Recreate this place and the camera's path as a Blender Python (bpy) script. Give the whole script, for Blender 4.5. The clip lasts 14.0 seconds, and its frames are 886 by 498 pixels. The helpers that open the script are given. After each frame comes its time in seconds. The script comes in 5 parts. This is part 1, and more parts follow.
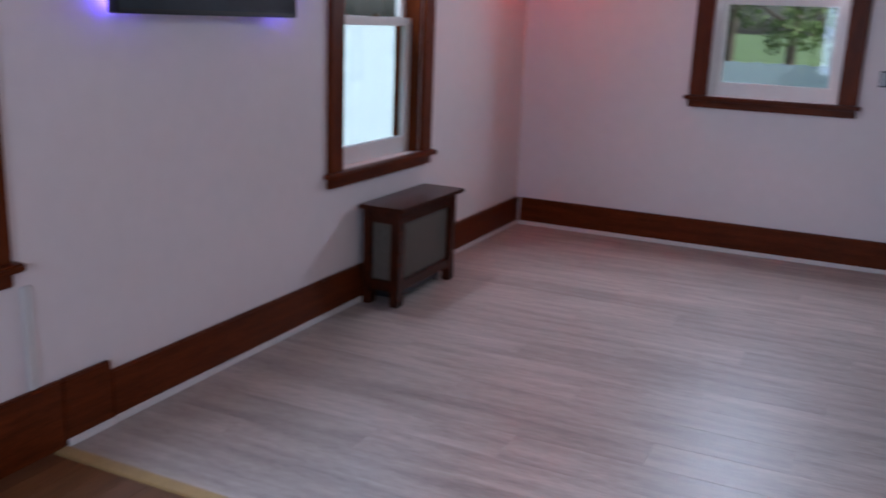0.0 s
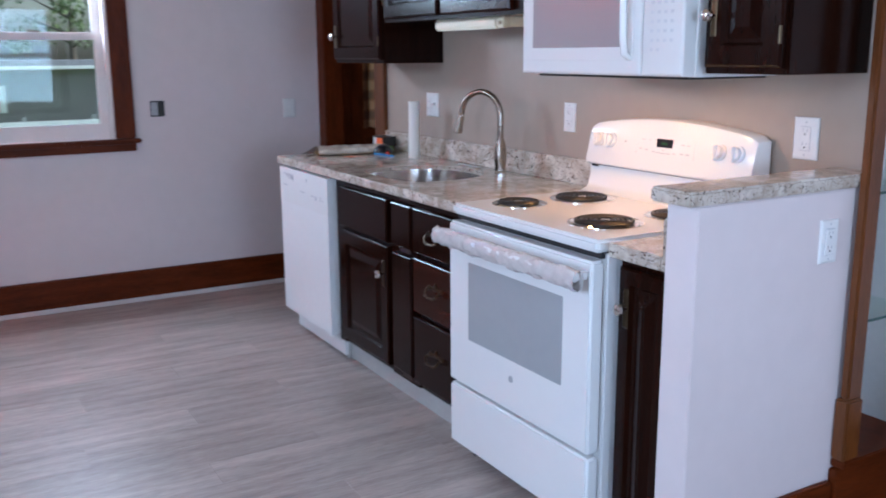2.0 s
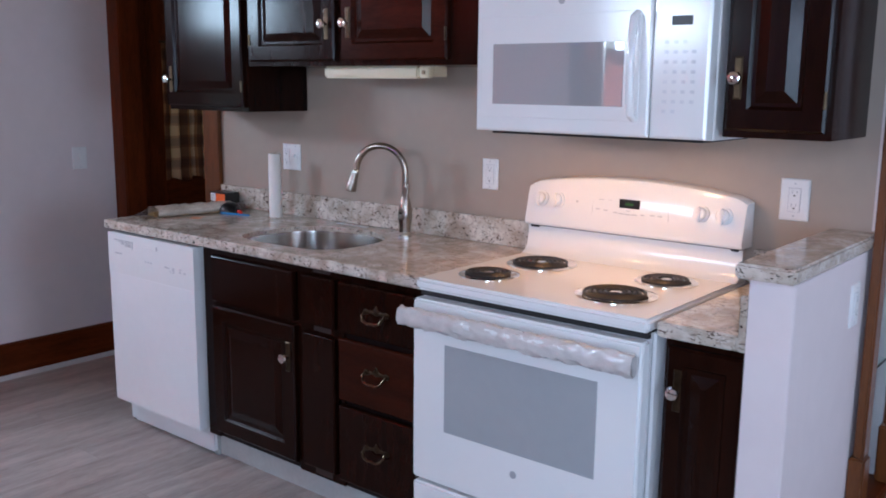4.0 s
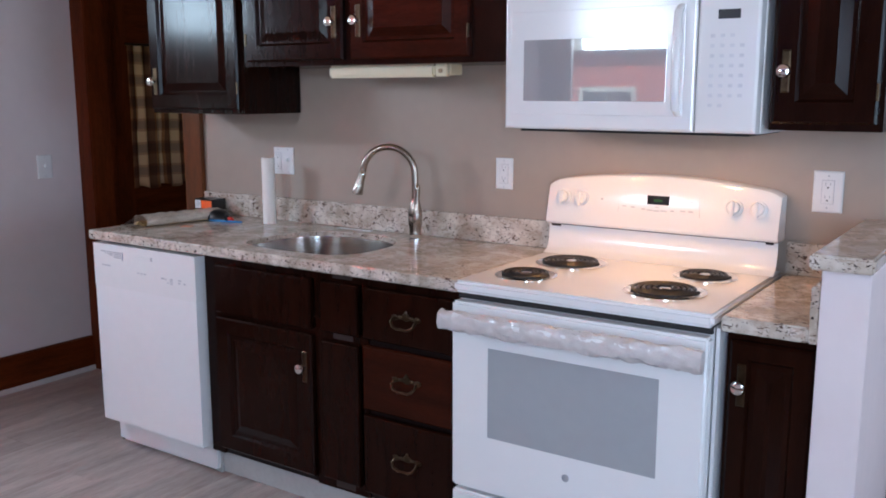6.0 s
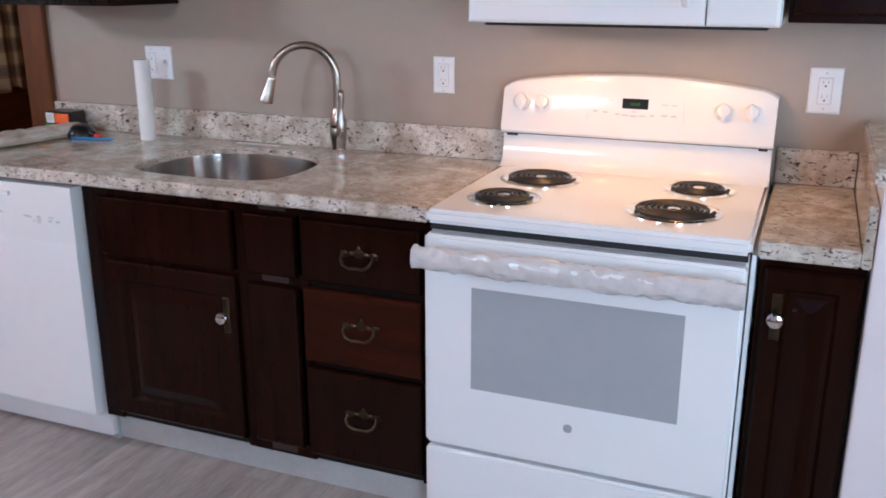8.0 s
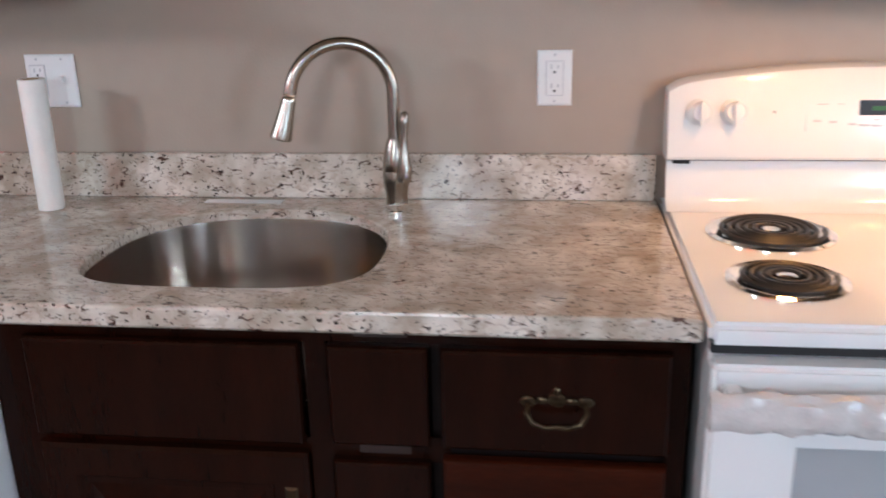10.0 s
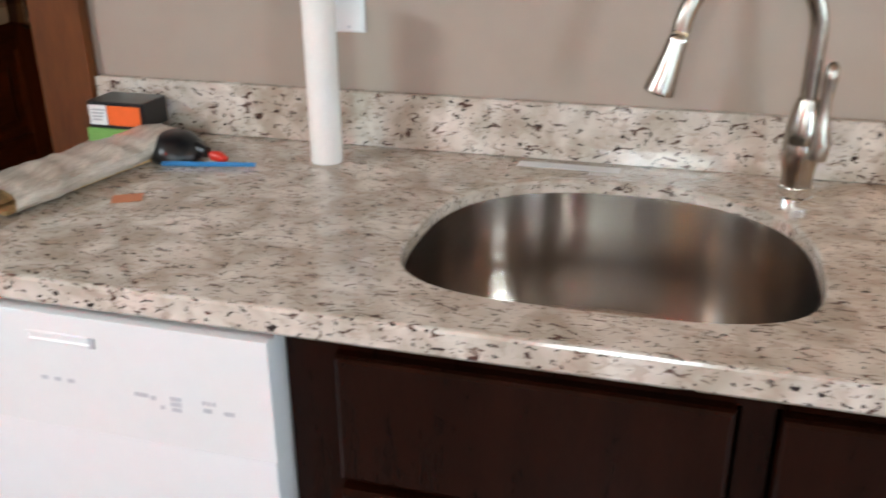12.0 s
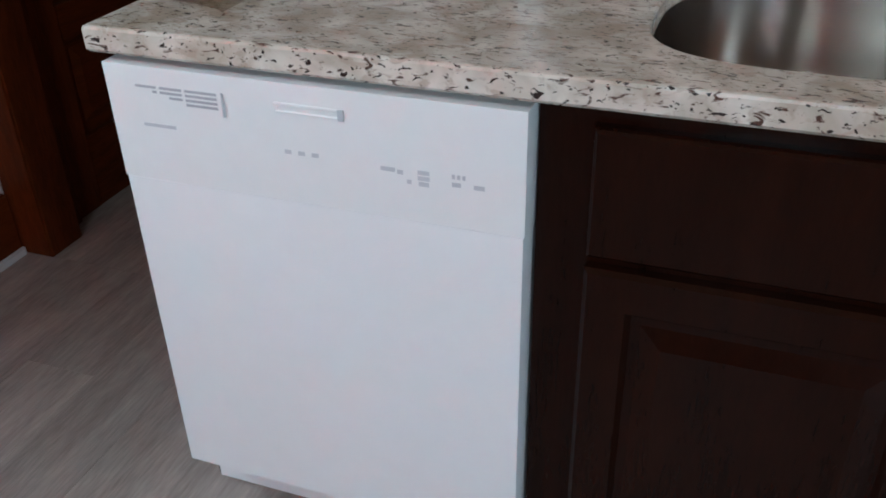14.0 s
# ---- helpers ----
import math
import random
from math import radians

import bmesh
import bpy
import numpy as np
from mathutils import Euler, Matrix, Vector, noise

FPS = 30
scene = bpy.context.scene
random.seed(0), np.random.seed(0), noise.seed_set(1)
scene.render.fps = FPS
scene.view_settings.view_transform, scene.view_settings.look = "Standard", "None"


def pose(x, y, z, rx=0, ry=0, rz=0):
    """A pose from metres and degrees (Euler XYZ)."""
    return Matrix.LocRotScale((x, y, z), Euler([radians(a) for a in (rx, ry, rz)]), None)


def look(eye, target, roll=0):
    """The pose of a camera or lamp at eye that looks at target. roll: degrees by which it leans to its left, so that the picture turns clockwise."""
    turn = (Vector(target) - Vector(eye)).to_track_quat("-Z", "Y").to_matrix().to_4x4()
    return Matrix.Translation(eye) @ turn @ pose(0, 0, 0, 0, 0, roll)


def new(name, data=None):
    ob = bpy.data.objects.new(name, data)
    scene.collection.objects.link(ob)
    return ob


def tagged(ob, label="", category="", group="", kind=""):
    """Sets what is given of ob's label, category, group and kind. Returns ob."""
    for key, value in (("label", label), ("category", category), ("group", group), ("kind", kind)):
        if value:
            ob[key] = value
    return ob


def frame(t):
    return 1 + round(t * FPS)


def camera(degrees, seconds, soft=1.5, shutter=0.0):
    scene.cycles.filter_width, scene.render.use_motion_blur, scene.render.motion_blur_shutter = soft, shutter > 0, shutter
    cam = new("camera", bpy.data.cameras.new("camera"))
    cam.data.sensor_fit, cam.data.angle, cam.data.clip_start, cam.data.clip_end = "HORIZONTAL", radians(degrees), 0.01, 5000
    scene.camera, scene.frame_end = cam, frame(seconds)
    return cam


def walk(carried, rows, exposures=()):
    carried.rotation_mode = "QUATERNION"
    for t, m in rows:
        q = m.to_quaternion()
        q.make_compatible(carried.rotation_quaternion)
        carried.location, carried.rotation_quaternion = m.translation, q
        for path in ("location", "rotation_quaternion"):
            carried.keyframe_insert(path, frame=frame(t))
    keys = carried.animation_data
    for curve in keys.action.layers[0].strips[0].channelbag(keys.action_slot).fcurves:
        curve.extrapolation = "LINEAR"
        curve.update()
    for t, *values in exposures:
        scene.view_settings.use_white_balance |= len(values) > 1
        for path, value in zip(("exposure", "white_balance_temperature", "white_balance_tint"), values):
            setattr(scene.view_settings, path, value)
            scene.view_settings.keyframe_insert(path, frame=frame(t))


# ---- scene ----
# ------------------------------------------------------------ camera
LENS = 52.19
# time, place, tilt from level, lean, heading
ENTRY = [
    (0, 3.005, -0.998, 1.362, -14.40, -2.17, 115.98),
    (0.5, 2.883, -1.384, 1.393, -15.09, -3.28, 99.31),
    (1, 2.782, -1.694, 1.407, -14.41, -1.30, 83.35),
    (1.5, 2.736, -2.016, 1.422, -12.71, 1.54, 69.65),
    (2, 2.612, -2.238, 1.418, -12.23, 0.35, 59.65),
    (2.5, 2.435, -2.401, 1.431, -12.02, -0.75, 52.65),
    (3, 2.212, -2.520, 1.436, -12.06, -0.86, 46.86),
    (3.5, 1.981, -2.605, 1.446, -12.13, -0.86, 42.56),
    (4, 1.737, -2.673, 1.485, -10.24, -0.60, 39.35),
    (6.5, 1.365, -2.836, 1.458, -10.62, -0.39, 32.73),
    (7, 1.259, -2.821, 1.466, -13.30, -0.35, 30.77),
]
# time, eye, point looked at, roll
PATH = [
    (9.5, (0.017, -2.089, 1.448), (-0.267, -0.214, 0.813), -1.1),
    (10, (-0.224, -1.874, 1.43), (-0.462, 0.007, 0.793), -1.4),
    (10.5, (-0.399, -1.675, 1.413), (-0.673, 0.187, 0.738), -1.6),
    (11, (-0.503, -1.537, 1.383), (-0.768, 0.32, 0.69), -0.8),
    (11.5, (-0.629, -1.502, 1.395), (-0.918, 0.329, 0.645), 0.2),
    (12, (-0.695, -1.487, 1.387), (-1.198, 0.279, 0.594), -0.5),
    (12.5, (-0.783, -1.505, 1.347), (-1.449, 0.188, 0.516), -1.0),
    (13, (-0.835, -1.529, 1.283), (-1.59, 0.091, 0.386), -2.1),
    (13.5, (-0.903, -1.593, 1.266), (-1.569, -0.008, 0.244), -1.3),
    (14, (-0.903, -1.598, 1.277), (-1.506, 0.0, 0.237), -1.4),
]
cam = camera(LENS, 14.0, soft=1.8, shutter=0.35)
EXPO = [(0.0, 0.48, 5750, 18), (0.5, 0.90, 5750, 18), (1.0, 1.08, 5700, 14), (1.5, 1.02, 5550, 12), (2.0, 0.92, 5500, 12), (3.0, 0.70, 5500, 11), (4.2, 0.64, 5700, 15), (7.0, 0.85, 5900, 13),
        (9.5, 0.98, 6000, 10), (10.5, 1.05, 6600, 11), (11.5, 1.30, 6750, 12), (12.0, 1.44, 6650, 5), (12.5, 1.52, 6550, 2), (13.0, 1.34, 6100, 3), (13.4, 1.12, 5950, 1), (14.0, 0.84, 5850, 0)]
walk(cam, [(r[0], pose(r[1], r[2], r[3], 90 + r[4], r[5], r[6])) for r in ENTRY] + [(t, look(eye, target, roll)) for t, eye, target, roll in PATH], EXPO)

# ------------------------------------------------------------ world and light
world = bpy.data.worlds.new("sky")
scene.world = world
world.use_nodes = True
wn = world.node_tree.nodes
sky = wn.new("ShaderNodeTexSky")
sky.sky_type = "NISHITA"
sky.sun_disc = False
sky.sun_elevation, sky.sun_rotation = radians(39), radians(6)
sky.dust_density = 4.0
wn["Background"].inputs["Strength"].default_value = 0.15
world.node_tree.links.new(sky.outputs[0], wn["Background"].inputs["Color"])

sun = new("sun", bpy.data.lights.new("sun", "SUN"))
sun.data.energy, sun.data.angle, sun.data.color = 4.5, radians(0.6), (1.0, 0.95, 0.88)
sun.matrix_world = look((1.2, 11, 9), (0, 0, 0))


def area(name, eye, target, sx, sy, watts, colour):
    la = bpy.data.lights.new(name, "AREA")
    la.shape, la.size, la.size_y, la.energy, la.color = "RECTANGLE", sx, sy, watts, colour
    ob = new(name, la)
    ob.matrix_world = look(eye, target)
    return ob


DAY = (0.66, 0.82, 1.0)
# area lamps added in the window openings to stand in for sky light
area("window_light", (1.79, -3.31, 1.33), (1.79, 0, 1.2), 0.72, 1.2, 30, DAY)
area("window_light", (3.30, -3.30, 1.33), (3.30, 0, 1.2), 0.72, 1.2, 5, DAY)
area("window_light", (4.70, -1.20, 1.40), (-2.7, 0.1, 1.1), 1.3, 1.2, 33, DAY)
area("window_light", (-2.93, -1.615, 1.93), (0.0, -1.4, 1.0), 0.62, 0.26, 18, (0.80, 0.90, 1.0))
area("window_light", (-0.865, -3.37, 1.885), (-0.9, 0.0, 0.9), 0.62, 0.34, 10.5, (0.80, 0.90, 1.0))
# cooktop lamps in the underside of the microwave
WARM = (1.0, 0.47, 0.145)
area("cooktop_lamp", (0.20, -0.31, 1.338), (0.08, -0.42, 0), 0.07, 0.04, 0.72, WARM)
area("cooktop_lamp", (0.56, -0.31, 1.338), (0.62, -0.40, 0), 0.07, 0.04, 0.72, WARM)

# ------------------------------------------------------------ materials


def mat(name, colour, rough=0.5, metal=0.0, vary=0.12, scale=6.0, bump=0.0, bscale=80.0, coat=0.0, stretch=(1, 1, 1), rand=0.0, second=None, spec=0.5):
    """Principled surface with broad and fine variation in object space."""
    m = bpy.data.materials.new(name)
    m.use_nodes = True
    nt = m.node_tree
    n, l = nt.nodes, nt.links
    b = n["Principled BSDF"]
    tc = n.new("ShaderNodeTexCoord")
    mp = n.new("ShaderNodeMapping")
    mp.inputs["Scale"].default_value = stretch
    l.new(tc.outputs["Object"], mp.inputs[0])
    src = mp.outputs[0]
    info = n.new("ShaderNodeObjectInfo")
    if rand:
        off = n.new("ShaderNodeVectorMath")
        off.operation = "ADD"
        comb = n.new("ShaderNodeMath")
        comb.operation = "MULTIPLY"
        comb.inputs[1].default_value = 37.0
        l.new(info.outputs["Random"], comb.inputs[0])
        l.new(src, off.inputs[0])
        l.new(comb.outputs[0], off.inputs[1])
        src = off.outputs[0]
    a = n.new("ShaderNodeTexNoise")
    a.inputs["Scale"].default_value, a.inputs["Detail"].default_value = scale, 6
    l.new(src, a.inputs["Vector"])
    f = n.new("ShaderNodeTexNoise")
    f.inputs["Scale"].default_value, f.inputs["Detail"].default_value = scale * 9, 4
    l.new(src, f.inputs["Vector"])
    mx = n.new("ShaderNodeMix")
    mx.inputs[0].default_value = 0.4
    l.new(a.outputs[0], mx.inputs[2])
    l.new(f.outputs[0], mx.inputs[3])
    r = n.new("ShaderNodeValToRGB")
    r.color_ramp.elements[0].position, r.color_ramp.elements[1].position = 0.32, 0.68
    hi = second or [min(1, c * (1 + vary)) for c in colour]
    lo = [c * (1 - vary) for c in colour]
    r.color_ramp.elements[0].color, r.color_ramp.elements[1].color = (*lo, 1), (*hi, 1)
    l.new(mx.outputs[0], r.inputs[0])
    out = r.outputs[0]
    if rand:
        hs = n.new("ShaderNodeHueSaturation")
        mr = n.new("ShaderNodeMapRange")
        mr.inputs[3].default_value, mr.inputs[4].default_value = 1 - rand, 1 + rand
        l.new(info.outputs["Random"], mr.inputs[0])
        l.new(mr.outputs[0], hs.inputs["Value"])
        l.new(out, hs.inputs["Color"])
        out = hs.outputs[0]
    l.new(out, b.inputs["Base Color"])
    rr = n.new("ShaderNodeMapRange")
    rr.inputs[3].default_value, rr.inputs[4].default_value = max(0.02, rough * 0.8), min(1, rough * 1.2)
    l.new(a.outputs[0], rr.inputs[0])
    l.new(rr.outputs[0], b.inputs["Roughness"])
    b.inputs["Metallic"].default_value = metal
    b.inputs["Coat Weight"].default_value = coat
    b.inputs["Coat Roughness"].default_value = 0.12
    b.inputs["Specular IOR Level"].default_value = spec
    if bump:
        t = n.new("ShaderNodeTexNoise")
        t.inputs["Scale"].default_value, t.inputs["Detail"].default_value = bscale, 5
        l.new(src, t.inputs["Vector"])
        bp = n.new("ShaderNodeBump")
        bp.inputs["Strength"].default_value, bp.inputs["Distance"].default_value = bump, 0.004
        l.new(t.outputs[0], bp.inputs["Height"])
        l.new(bp.outputs[0], b.inputs["Normal"])
    return m


def glass(name, colour=(0.9, 0.96, 0.95), clear=0.93):
    """Thin pane: mostly clear with a mirror gloss."""
    m = bpy.data.materials.new(name)
    m.use_nodes = True
    n, l = m.node_tree.nodes, m.node_tree.links
    n.remove(n["Principled BSDF"])
    tr, gl, fr, mx = n.new("ShaderNodeBsdfTransparent"), n.new("ShaderNodeBsdfGlossy"), n.new("ShaderNodeLayerWeight"), n.new("ShaderNodeMixShader")
    tr.inputs[0].default_value = (*[c * clear for c in colour], 1)
    gl.inputs["Roughness"].default_value = 0.02
    pw, sc_ = n.new("ShaderNodeMath"), n.new("ShaderNodeMapRange")
    pw.operation = "POWER"
    pw.inputs[1].default_value = 5.0
    fr.inputs[0].default_value = 0.5
    l.new(fr.outputs["Facing"], pw.inputs[0])
    sc_.inputs[3].default_value, sc_.inputs[4].default_value = 0.03, 0.6
    l.new(pw.outputs[0], sc_.inputs[0])
    l.new(sc_.outputs[0], mx.inputs[0])
    l.new(tr.outputs[0], mx.inputs[1])
    l.new(gl.outputs[0], mx.inputs[2])
    l.new(mx.outputs[0], n["Material Output"].inputs[0])
    return m


def emit(name, colour, strength):
    m = bpy.data.materials.new(name)
    m.use_nodes = True
    b = m.node_tree.nodes["Principled BSDF"]
    b.inputs["Base Color"].default_value = (*colour, 1)
    b.inputs["Emission Color"].default_value = (*colour, 1)
    b.inputs["Emission Strength"].default_value = strength
    return m


def granite(name):
    """Pale granite with drifting cream clouds and elongated dark brown flecks."""
    m = bpy.data.materials.new(name)
    m.use_nodes = True
    n, l = m.node_tree.nodes, m.node_tree.links
    b = n["Principled BSDF"]
    tc = n.new("ShaderNodeTexCoord")

    def noise_at(scale, rot, stretch, detail=5, dist=0.0):
        mp = n.new("ShaderNodeMapping")
        mp.inputs["Rotation"].default_value = rot
        mp.inputs["Scale"].default_value = stretch
        l.new(tc.outputs["Object"], mp.inputs[0])
        t = n.new("ShaderNodeTexNoise")
        t.inputs["Scale"].default_value, t.inputs["Detail"].default_value, t.inputs["Distortion"].default_value = scale, detail, dist
        l.new(mp.outputs[0], t.inputs["Vector"])
        return t.outputs[0]

    def ramp(src, p0, p1, c0, c1):
        r = n.new("ShaderNodeValToRGB")
        e = r.color_ramp.elements
        e[0].position, e[1].position, e[0].color, e[1].color = p0, p1, (*c0, 1), (*c1, 1)
        l.new(src, r.inputs[0])
        return r.outputs[0]

    def mixc(fac, a, c):
        x = n.new("ShaderNodeMix")
        x.data_type = "RGBA"
        l.new(fac, x.inputs[0])
        l.new(a, x.inputs[6])
        if isinstance(c, tuple):
            x.inputs[7].default_value = (*c, 1)
        else:
            l.new(c, x.inputs[7])
        return x.outputs[2]

    base = ramp(noise_at(14, (0.3, 0.4, 0.5), (1, 1, 1), 6, 0.6), 0.35, 0.68, (0.42, 0.35, 0.275), (0.74, 0.68, 0.60))
    grey = ramp(noise_at(38, (0, 0.3, 0.4), (1, 2, 1.4), 5, 0.8), 0.54, 0.63, (0, 0, 0), (0.6, 0.6, 0.6))
    c = mixc(grey, base, (0.40, 0.31, 0.24))
    f1 = ramp(noise_at(60, (0.5, 0.3, 0.65), (0.75, 2.1, 1.5), 4, 1.0), 0.60, 0.665, (0, 0, 0), (1, 1, 1))
    c = mixc(f1, c, (0.085, 0.045, 0.033))
    f2 = ramp(noise_at(120, (0.2, 0.6, 0.6), (0.8, 1.8, 1.3), 3, 0.5), 0.625, 0.66, (0, 0, 0), (1, 1, 1))
    c = mixc(f2, c, (0.030, 0.020, 0.018))
    l.new(c, b.inputs["Base Color"])
    b.inputs["Roughness"].default_value = 0.11
    b.inputs["Specular IOR Level"].default_value = 0.6
    return m


def plaid(name):
    """Woven check cloth in cream, gold and brown."""
    m = bpy.data.materials.new(name)
    m.use_nodes = True
    n, l = m.node_tree.nodes, m.node_tree.links
    b = n["Principled BSDF"]
    tc = n.new("ShaderNodeTexCoord")
    out = None
    for axis, k in (("Y", 3.0), ("Z", 2.6)):
        w = n.new("ShaderNodeTexWave")
        w.bands_direction = axis
        w.inputs["Scale"].default_value = k
        w.inputs["Distortion"].default_value = 1.2
        l.new(tc.outputs["Object"], w.inputs["Vector"])
        r = n.new("ShaderNodeValToRGB")
        r.color_ramp.interpolation = "CONSTANT"
        e = r.color_ramp.elements
        e[0].color, e[1].color, e[1].position = (0.80, 0.62, 0.44, 1), (0.46, 0.23, 0.11, 1), 0.42
        x = e.new(0.75)
        x.color = (0.24, 0.12, 0.07, 1)
        l.new(w.outputs["Fac"], r.inputs[0])
        if out is None:
            out = r.outputs[0]
        else:
            mx = n.new("ShaderNodeMix")
            mx.data_type, mx.blend_type = "RGBA", "MULTIPLY"
            mx.inputs[0].default_value = 0.75
            l.new(out, mx.inputs[6])
            l.new(r.outputs[0], mx.inputs[7])
            out = mx.outputs[2]
    l.new(out, b.inputs["Base Color"])
    b.inputs["Roughness"].default_value = 0.9
    tl, mx2 = n.new("ShaderNodeBsdfTranslucent"), n.new("ShaderNodeMixShader")
    mx2.inputs[0].default_value = 0.42
    l.new(out, tl.inputs[0])
    l.new(b.outputs[0], mx2.inputs[1])
    l.new(tl.outputs[0], mx2.inputs[2])
    l.new(mx2.outputs[0], n["Material Output"].inputs[0])
    return m


PAINT = mat("pale_wall_paint", (0.70, 0.620, 0.610), 0.6, vary=0.04, scale=1.6, bump=0.12, bscale=160)
GREIGE = mat("taupe_wall_paint", (0.385, 0.312, 0.252), 0.5, vary=0.05, scale=2.0, bump=0.12, bscale=170)
# unseen ceiling, coloured tan so that its bounce warms counter and floor
CEIL = mat("warm_bounce_ceiling", (0.56, 0.38, 0.255), 0.8, vary=0.03, scale=1.5, bump=0.2, bscale=90)
TRIM = mat("red_brown_wood_trim", (0.095, 0.0190, 0.0042), 0.34, vary=0.45, scale=3.0, bump=0.1, bscale=60, coat=0.0, stretch=(6, 6, 1), spec=0.10)
TRIMH = mat("red_brown_wood_board", (0.095, 0.0190, 0.0042), 0.34, vary=0.45, scale=3.0, bump=0.1, bscale=60, coat=0.0, stretch=(1, 1, 9), spec=0.10)
HEATWOOD = mat("dark_walnut_case", (0.038, 0.0085, 0.0030), 0.25, vary=0.4, scale=3.0, bump=0.05, bscale=60, stretch=(1, 6, 6), spec=0.15)
# wood of the niche posts; also colours the casing as if lit orange
OAK = mat("golden_wood_and_lit_trim", (0.125, 0.038, 0.0075), 0.35, vary=0.35, scale=3.0, bump=0.1, bscale=60, coat=0.15, stretch=(6, 6, 1), spec=0.35)
CAB = mat("espresso_stained_wood", (0.0125, 0.0032, 0.0015), 0.17, vary=0.45, scale=3.5, bump=0.02, bscale=70, coat=0.0, stretch=(7, 7, 1), spec=0.13)
# redder drawer wood; also paints the red reflection on one wall-cabinet door
CABR = mat("red_wood_and_reflection", (0.030, 0.0058, 0.0022), 0.20, vary=0.45, scale=3.5, bump=0.02, bscale=70, coat=0.0, stretch=(1, 7, 7), spec=0.13)
CABIN = mat("dark_cabinet_side", (0.008, 0.004, 0.0035), 0.5, vary=0.3, scale=4, bump=0.1, spec=0.2)
WORN = mat("worn_bare_wood", (0.030, 0.016, 0.012), 0.6, vary=0.3, scale=20)
ENAMEL = mat("white_enamel", (0.80, 0.80, 0.79), 0.16, vary=0.015, scale=2.0, coat=0.4)
WPLAST = mat("white_plastic", (0.78, 0.78, 0.77), 0.34, vary=0.02, scale=5.0)
DWWHITE = mat("white_painted_steel", (0.80, 0.80, 0.80), 0.30, vary=0.02, scale=3.0, bump=0.03, bscale=220)
PALE = mat("pale_grey_toe_board", (0.46, 0.46, 0.44), 0.5, vary=0.1, scale=6)
SASH = mat("off_white_sash_vinyl", (0.70, 0.66, 0.63), 0.4, vary=0.05, scale=5)
OVGLASS = mat("grey_oven_glass", (0.36, 0.38, 0.39), 0.12, vary=0.03, scale=3, coat=0.3)
MWGLASS = mat("grey_mesh_glass", (0.36, 0.36, 0.37), 0.05, vary=0.04, scale=300, coat=1.0)
MWGLASS.node_tree.nodes["Principled BSDF"].inputs["Coat IOR"].default_value = 2.1
MWGLASS.node_tree.nodes["Principled BSDF"].inputs["Coat Roughness"].default_value = 0.01
BLACK = mat("black_plastic", (0.008, 0.008, 0.009), 0.3, vary=0.2)
GREYMARK = mat("grey_print", (0.38, 0.39, 0.41), 0.5)
FAINT = mat("faint_print", (0.52, 0.53, 0.55), 0.5)
KEYMARK = mat("pale_key_print", (0.63, 0.64, 0.65), 0.4)
DARKGAP = mat("dark_gap", (0.012, 0.011, 0.011), 0.7)
COIL = mat("burner_coil", (0.018, 0.016, 0.015), 0.45, vary=0.4, scale=30)
CHROME = mat("chrome", (0.80, 0.78, 0.75), 0.10, metal=1.0, vary=0.06, scale=12)
NICKEL = mat("brushed_nickel", (0.40, 0.35, 0.30), 0.22, metal=1.0, vary=0.08, scale=8, bump=0.04, bscale=300)
STEEL = mat("brushed_steel", (0.52, 0.475, 0.44), 0.175, metal=1.0, vary=0.06, scale=4, bump=0.03, bscale=60, stretch=(1, 1, 30))
STEEL.node_tree.nodes["Principled BSDF"].inputs["Anisotropic"].default_value = 0.8
STEEL.node_tree.nodes["Principled BSDF"].inputs["Anisotropic Rotation"].default_value = 0.25
BRASS = mat("aged_brass", (0.085, 0.060, 0.036), 0.30, metal=1.0, vary=0.45, scale=25)
GRANITE = granite("speckled_pale_granite")
GLASS = glass("window_glass")
SHELFGLASS = glass("shelf_glass", (0.95, 0.99, 0.97), 0.99)
PLANK = mat("grey_vinyl_plank", (0.32, 0.27, 0.24), 0.40, vary=0.28, scale=2.2, bump=0.06, bscale=40, stretch=(9, 1, 1), rand=0.10, second=(0.48, 0.415, 0.375))
OLDFLOOR = mat("brown_board", (0.13, 0.055, 0.022), 0.33, vary=0.35, scale=3, bump=0.06, bscale=40, stretch=(1, 9, 1), rand=0.15, coat=0.3)
STRIP = mat("tan_threshold", (0.36, 0.24, 0.10), 0.4, vary=0.2, scale=10)
QUARTER = mat("white_shoe_moulding", (0.62, 0.59, 0.57), 0.45, vary=0.06, scale=8)
SHELFEDGE = mat("green_glass_edge", (0.05, 0.10, 0.085), 0.15, vary=0.1)
PAPER = mat("paper_roll", (0.82, 0.79, 0.74), 0.85, vary=0.04, scale=30, bump=0.25, bscale=120)
CARDB = mat("cardboard", (0.42, 0.30, 0.18), 0.85, vary=0.1, scale=20)
WRAP = mat("clear_wrap", (0.60, 0.56, 0.54), 0.18, vary=0.12, scale=30, bump=0.9, bscale=35, coat=0.5)
BAGM = mat("cloudy_bag_film", (0.60, 0.48, 0.36), 0.3, vary=0.4, scale=16, bump=1.0, bscale=40, coat=0.4, stretch=(4, 0.5, 4), second=(0.80, 0.72, 0.62))
PINE = mat("pine_slat", (0.62, 0.42, 0.20), 0.6, vary=0.2, scale=10)
ORANGE = mat("orange_card", (0.80, 0.13, 0.02), 0.45, vary=0.08)
GREEN = mat("green_card", (0.20, 0.42, 0.10), 0.5, vary=0.08)
BLUE = mat("blue_plastic", (0.04, 0.22, 0.48), 0.4, vary=0.08)
